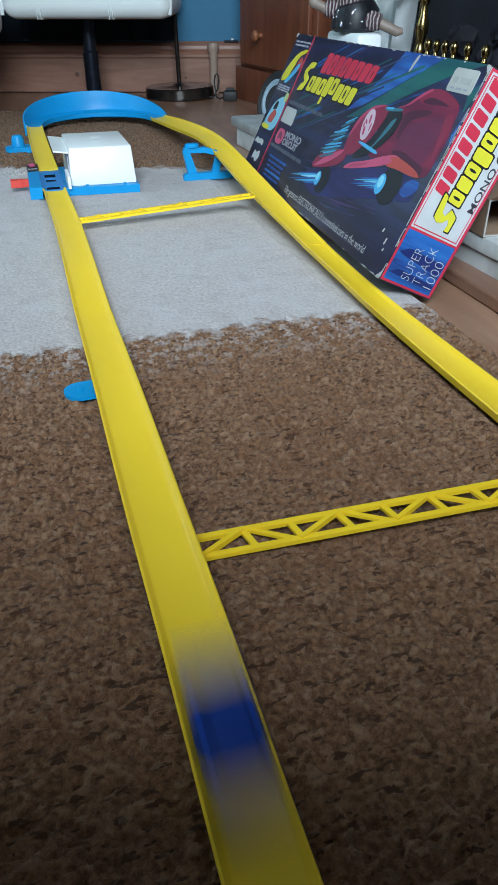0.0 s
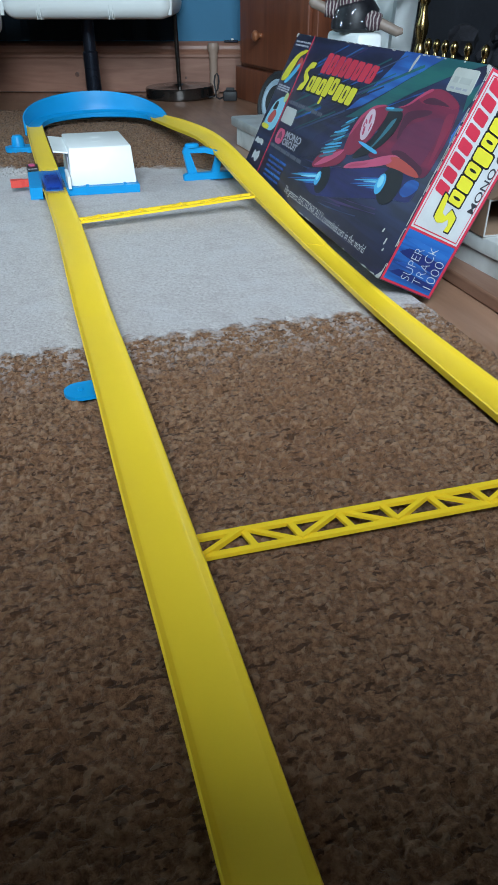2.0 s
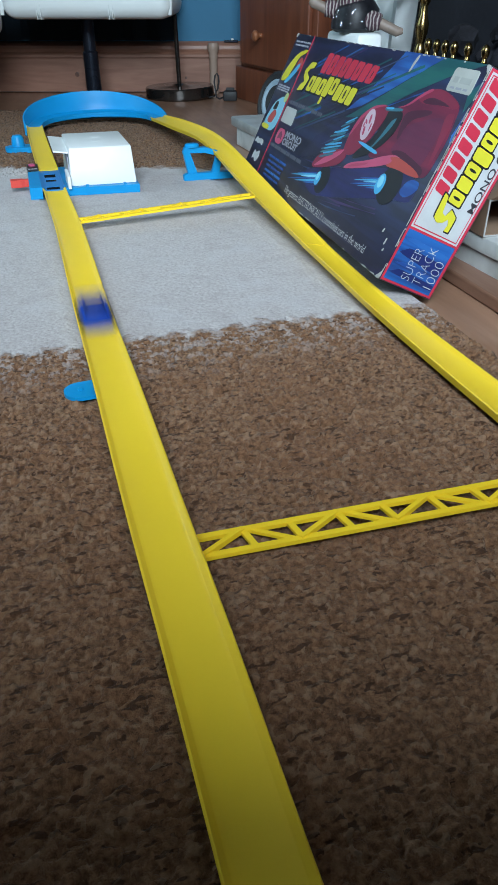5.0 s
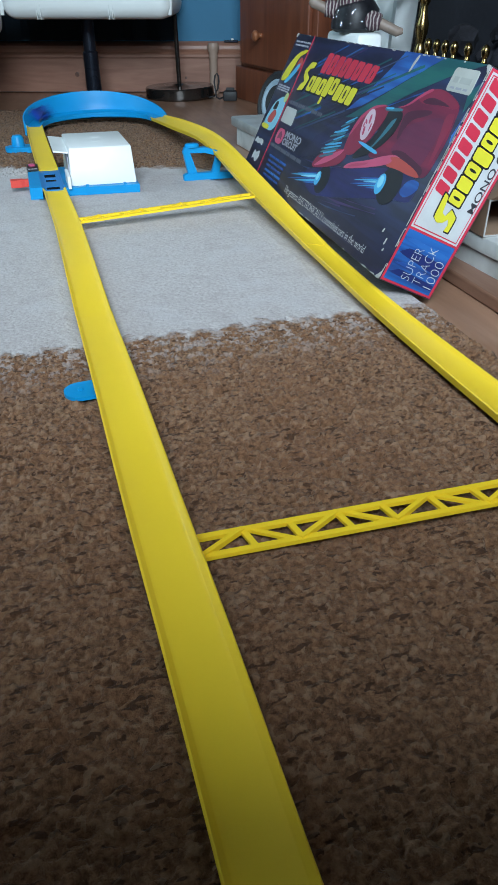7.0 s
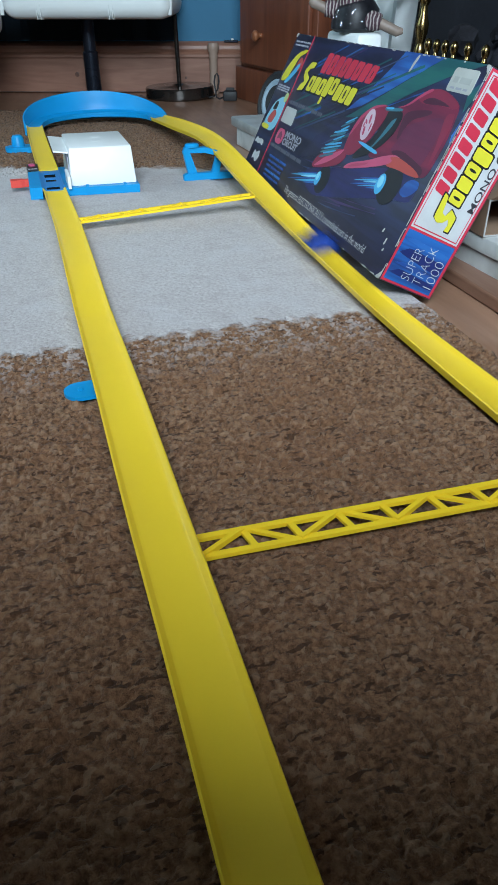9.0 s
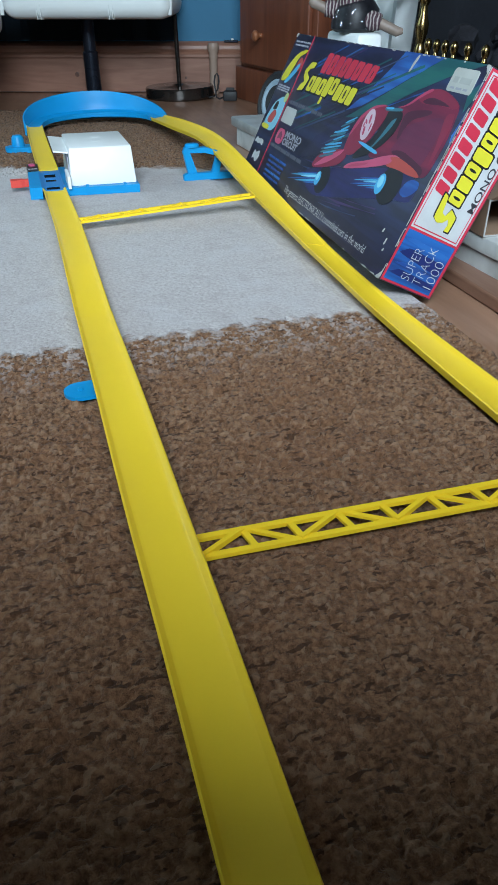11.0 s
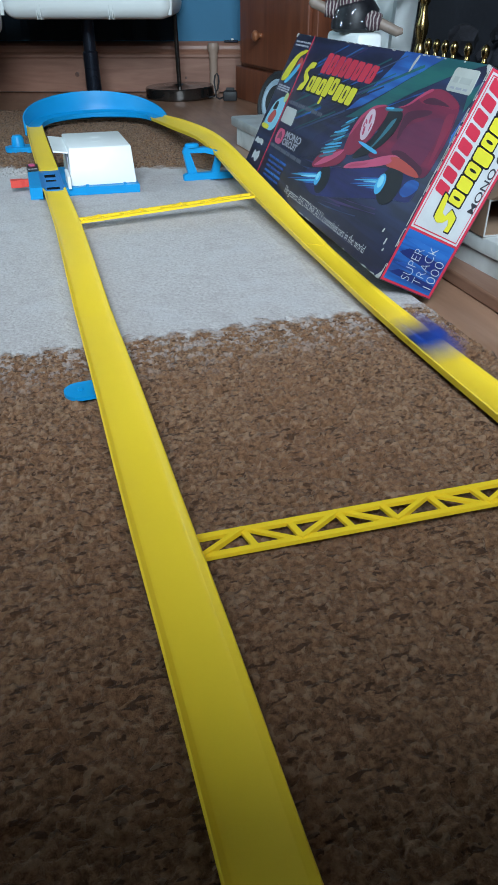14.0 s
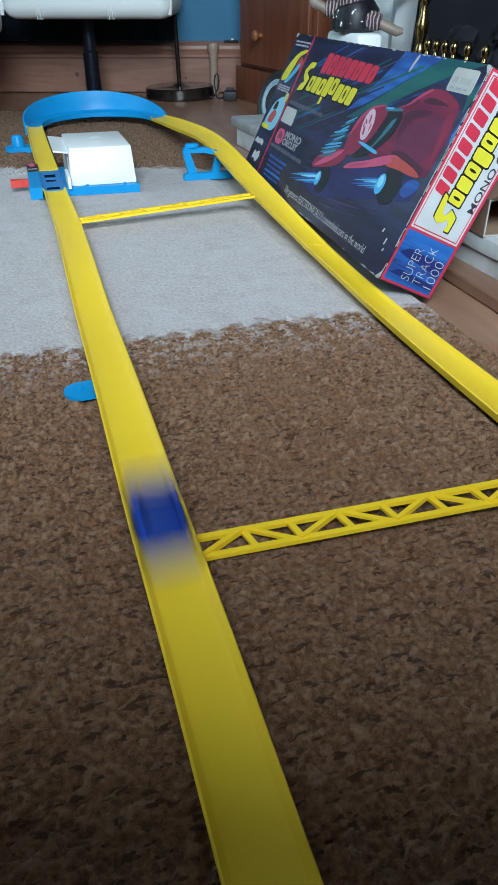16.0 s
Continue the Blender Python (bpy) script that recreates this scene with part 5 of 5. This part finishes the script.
part("base", lathe([(0.126, 0), (0.131, 0.006), (0.131, 0.036), (0.127, 0.041), (0.03, 0.043), (0.02, 0.048), (0.013, 0.050)], 56), M_CHROME, lp, smooth=True)
part("pole", lathe([(0.0085, 0.045), (0.0085, 1.45)], 16), M_CHROME, lp, smooth=True)
part("shade", lathe([(0.05, 1.45), (0.15, 1.46), (0.10, 1.68), (0.04, 1.69)], 30), M_STEEL, lp, smooth=True)
lp.matrix_world = pose(0.622, 2.95, -0.0038) @ Matrix.Rotation(radians(-1.6), 4, "Y")

st = tagged(new("footstool"), "white leather swivel footstool on a dark steel post", "footstool")
bm = bmesh.new()
block(bm, -0.260, 0.300, -0.22, 0.22, 0.268, 0.40, bevel=0.044, seg=6)
cu = part("cushion", bm, M_LEATHER, st, smooth=True)
for x in (-0.135, 0.10):
    for d in (-0.006, 0.006):
        part("seam", boxed(x + d - 0.0012, x + d + 0.0012, -0.2204, 0.2204, 0.2676, 0.4004, bevel=0.001), M_LEATHER, cu)
for s in (-1, 1):
    part("corner_fold", lathe([(0.006, -0.045), (0.012, 0.0), (0.006, 0.045)], 10, pose(0.014 + s * 0.276, -0.19, 0.325)), M_LEATHER, cu, smooth=True)
part("post", lathe([(0.028, 0.03), (0.027, 0.16), (0.022, 0.165), (0.022, 0.27)], 24, pose(-0.024, 0, 0)), M_STEEL, st, smooth=True)
part("base", lathe([(0.19, 0), (0.19, 0.008), (0.10, 0.020), (0.03, 0.032)], 40, pose(-0.024, 0, 0)), M_STEEL, st, smooth=True)
st.matrix_world = pose(0.318, 2.93, -0.0038, 0, 0, -17)
ch = tagged(new("armchair"), "white leather armchair with a rounded side", "armchair")
bm = bmesh.new()
block(bm, -0.30, 0.30, -0.30, 0.30, 0.0, 0.16, bevel=0.05, seg=4)
part("seat_pad", bm, M_LEATHER, ch, smooth=True)
# arms and back are out of view, built tall to shade the skirting
part("arm", boxed(-0.30, -0.17, -0.30, 0.30, 0.161, 0.56, bevel=0.05, seg=4), M_LEATHER, ch, smooth=True)
part("arm", boxed(0.17, 0.29, -0.29, 0.29, 0.161, 0.56, bevel=0.05, seg=4), M_LEATHER, ch, smooth=True)
part("backrest", boxed(-0.165, 0.165, 0.14, 0.30, 0.161, 0.80, bevel=0.06, seg=4), M_LEATHER, ch, smooth=True)
part("post", lathe([(0.03, -0.195), (0.03, 0.0)], 20), M_STEEL, ch, smooth=True)
part("base", lathe([(0.20, -0.212), (0.20, -0.20), (0.03, -0.19)], 36), M_STEEL, ch, smooth=True)
ch.matrix_world = pose(-0.355, 2.66, 0.208, 0, 0, -17)

# round turned post stands in for the skirting's corner block
pipe = tagged(new("skirting_post"), "cream painted post with moulded top and foot at the skirting", "pipe")
bm = bmesh.new()
turned(bm, [(0.022, 0.0), (0.020, 0.02), (0.0155, 0.035), (0.0150, 0.120), (0.018, 0.130), (0.016, 0.140), (0.021, 0.152), (0.023, 0.166), (0.019, 0.176)], 18)
part("tube", bm, M_CREAM, pipe, smooth=True)
pipe.matrix_world = far @ pose(0.412, -0.034, -0.0035)
pg = tagged(new("mains_plug"), "black mains plug with its cable on the floor", "plug")
part("body", boxed(-0.026, 0.026, -0.018, 0.018, 0, 0.034, bevel=0.007), M_RUBBER, pg, smooth=True)
part("cap", boxed(-0.016, 0.016, -0.013, 0.013, 0.034, 0.044, bevel=0.004), M_RUBBER, pg, smooth=True)
part("cable", tube(bmesh.new(), [(-0.026, 0, 0.012), (-0.040, 0.006, 0.006), (-0.052, 0.02, 0.010), (-0.056, 0.03, 0.035), (-0.060, 0.034, 0.060), (-0.056, 0.034, 0.082), (-0.050, 0.034, 0.088), (-0.044, 0.034, 0.080), (-0.042, 0.034, 0.060), (-0.048, 0.034, 0.035), (-0.060, 0.036, 0.012), (-0.085, 0.04, 0.005)], 0.0030), M_RUBBER, pg, smooth=True)
pg.matrix_world = pose(0.780, 2.80, -0.0038, 0, 0, -17)
cl_ = tagged(new("small_clip"), "small dark metal clip resting on the skirting", "clip")
part("bar", boxed(-0.030, 0.024, -0.007, 0.004, 0, 0.008, bevel=0.002), M_STEEL, cl_)
part("stud", lathe([(0.006, 0.008), (0.006, 0.012), (0.003, 0.014)], 12, pose(0.002, -0.002, 0)), M_WHITE, cl_)
cl_.matrix_world = far @ pose(0.485, 0.002, 0.1725)

# ---- car body ----
bm = bmesh.new()
ST = [(-0.034, 0.0145, 0.006, 0.0125), (-0.031, 0.0165, 0.004, 0.0165), (-0.020, 0.0172, 0.004, 0.0170), (-0.008, 0.0168, 0.004, 0.0155), (0.008, 0.0165, 0.004, 0.0140), (0.022, 0.0165, 0.004, 0.0110), (0.031, 0.0150, 0.004, 0.0080), (0.034, 0.0125, 0.005, 0.0060)]
rings = []
for y, w, z0, z1 in ST:
    rings.append([bm.verts.new(p) for p in ((-w, y, z0), (-w, y, z0 + (z1 - z0) * 0.55), (-w * 0.86, y, z1 - 0.0008), (-w * 0.5, y, z1), (w * 0.5, y, z1), (w * 0.86, y, z1 - 0.0008), (w, y, z0 + (z1 - z0) * 0.55), (w, y, z0))])
for a, c in zip(rings, rings[1:]):
    for i in range(8):
        bm.faces.new((a[i], a[(i + 1) % 8], c[(i + 1) % 8], c[i]))
bm.faces.new(rings[0]), bm.faces.new(rings[-1])
part("shell", bm, M_CAR, car, smooth=True)
bm = bmesh.new()
vs = block(bm, -0.0125, 0.0125, -0.017, 0.013, 0.013, 0.0235)
for v in vs:
    if v.co.z > 0.02:
        v.co.x *= 0.72
        v.co.y = v.co.y * 0.55 - 0.002
bmesh.ops.bevel(bm, geom=bm.edges[:], offset=0.0018, segments=2, affect="EDGES", profile=0.5)
part("cockpit", bm, M_CARGLASS, car, smooth=True)
bm = bmesh.new()
block(bm, -0.0078, 0.0078, -0.0095, 0.0035, 0.0222, 0.0243, bevel=0.0008)
part("roof", bm, M_CAR, car)
sp = part("spoiler", boxed(-0.0165, 0.0165, -0.034, -0.028, 0.0205, 0.022, bevel=0.0005), M_CAR, car)
for x in (-0.010, 0.010):
    part("strut", boxed(x - 0.001, x + 0.001, -0.032, -0.030, 0.015, 0.0207), M_CAR, sp)
for x in (-0.0165, 0.0165):
    for y in (-0.021, 0.021):
        wh = part("wheel", lathe([(0.0045, -0.0028), (0.0060, -0.0024), (0.0060, 0.0024), (0.0045, 0.0028)], 18, pose(x, y, 0.0062, 0, 90, 0)), M_RUBBER, car, smooth=True)
        part("hub", lathe([(0.0034, -0.0031), (0.0034, 0.0031)], 12, pose(x, y, 0.0062, 0, 90, 0)), M_CHROME, wh)


for ob in car.children_recursive:
    ob.data.transform(Matrix.Diagonal((1.06, 1.04, 1.0, 1)))


def car_pose(s):
    p, turn, bank = on_track(s)
    b = radians(bank)
    out_ = Vector((math.cos(turn), math.sin(turn), 0))
    climb = 0.0 if turn in (math.pi, 2 * math.pi) else math.sin(b)
    return Matrix.Translation(p + out_ * 0.012 * climb + Vector((0, 0, 0.0004 + 0.019 * climb))) @ Matrix.Rotation(turn, 4, "Z") @ Matrix.Rotation(-b, 4, "Y")


def motions():
    # metres run along the lap at each time
    run = ((0, 1.94), (0.25, 2.446), (0.5, 2.957), (0.75, 3.482), (1, 4.06), (1.25, 4.611), (1.5, 5.048), (1.75, 5.498), (2, 5.988), (2.25, 6.498), (2.5, 6.933), (2.75, 7.292), (3, 7.785), (3.25, 8.364), (3.5, 8.935), (3.75, 9.526), (4, 10.018), (4.25, 10.484), (4.5, 10.972), (4.75, 11.45), (5, 11.926), (5.25, 12.399), (5.5, 12.872), (5.75, 13.347), (6, 13.823), (6.25, 14.306), (6.5, 14.85), (6.75, 15.327), (7, 15.743), (7.25, 16.239), (7.5, 16.695), (7.75, 17.147), (8, 17.574), (8.25, 17.937), (8.5, 18.427), (8.75, 18.939), (9, 19.387), (9.25, 19.833), (9.5, 20.307), (9.75, 20.823), (10, 21.365), (10.25, 21.916), (10.5, 22.476), (10.75, 23.038), (11, 23.593), (11.25, 24.132), (11.5, 24.673), (11.75, 25.303), (12, 25.895), (12.25, 26.333), (12.5, 26.731), (12.75, 27.306), (13, 27.759), (13.25, 28.162), (13.5, 28.606), (13.75, 29.157), (14, 29.609), (14.25, 30.105), (14.5, 30.71), (14.75, 31.125), (15, 31.584), (15.25, 32.051), (15.5, 32.426), (15.75, 32.965), (16, 33.44))
    ts, ss = [r[0] for r in run], [r[1] for r in run]
    slope = np.gradient(ss, ts)
    rows = []
    for k in range(16 * 15 + 1):
        t = k / 15
        i = min(len(ts) - 2, int(t / 0.25))
        h = ts[i + 1] - ts[i]
        x = (t - ts[i]) / h
        s = (2 * x**3 - 3 * x**2 + 1) * ss[i] + (x**3 - 2 * x**2 + x) * h * slope[i] + (3 * x**2 - 2 * x**3) * ss[i + 1] + (x**3 - x**2) * h * slope[i + 1]
        rows.append((t, car_pose(s)))
    walk(car, rows)


motions()
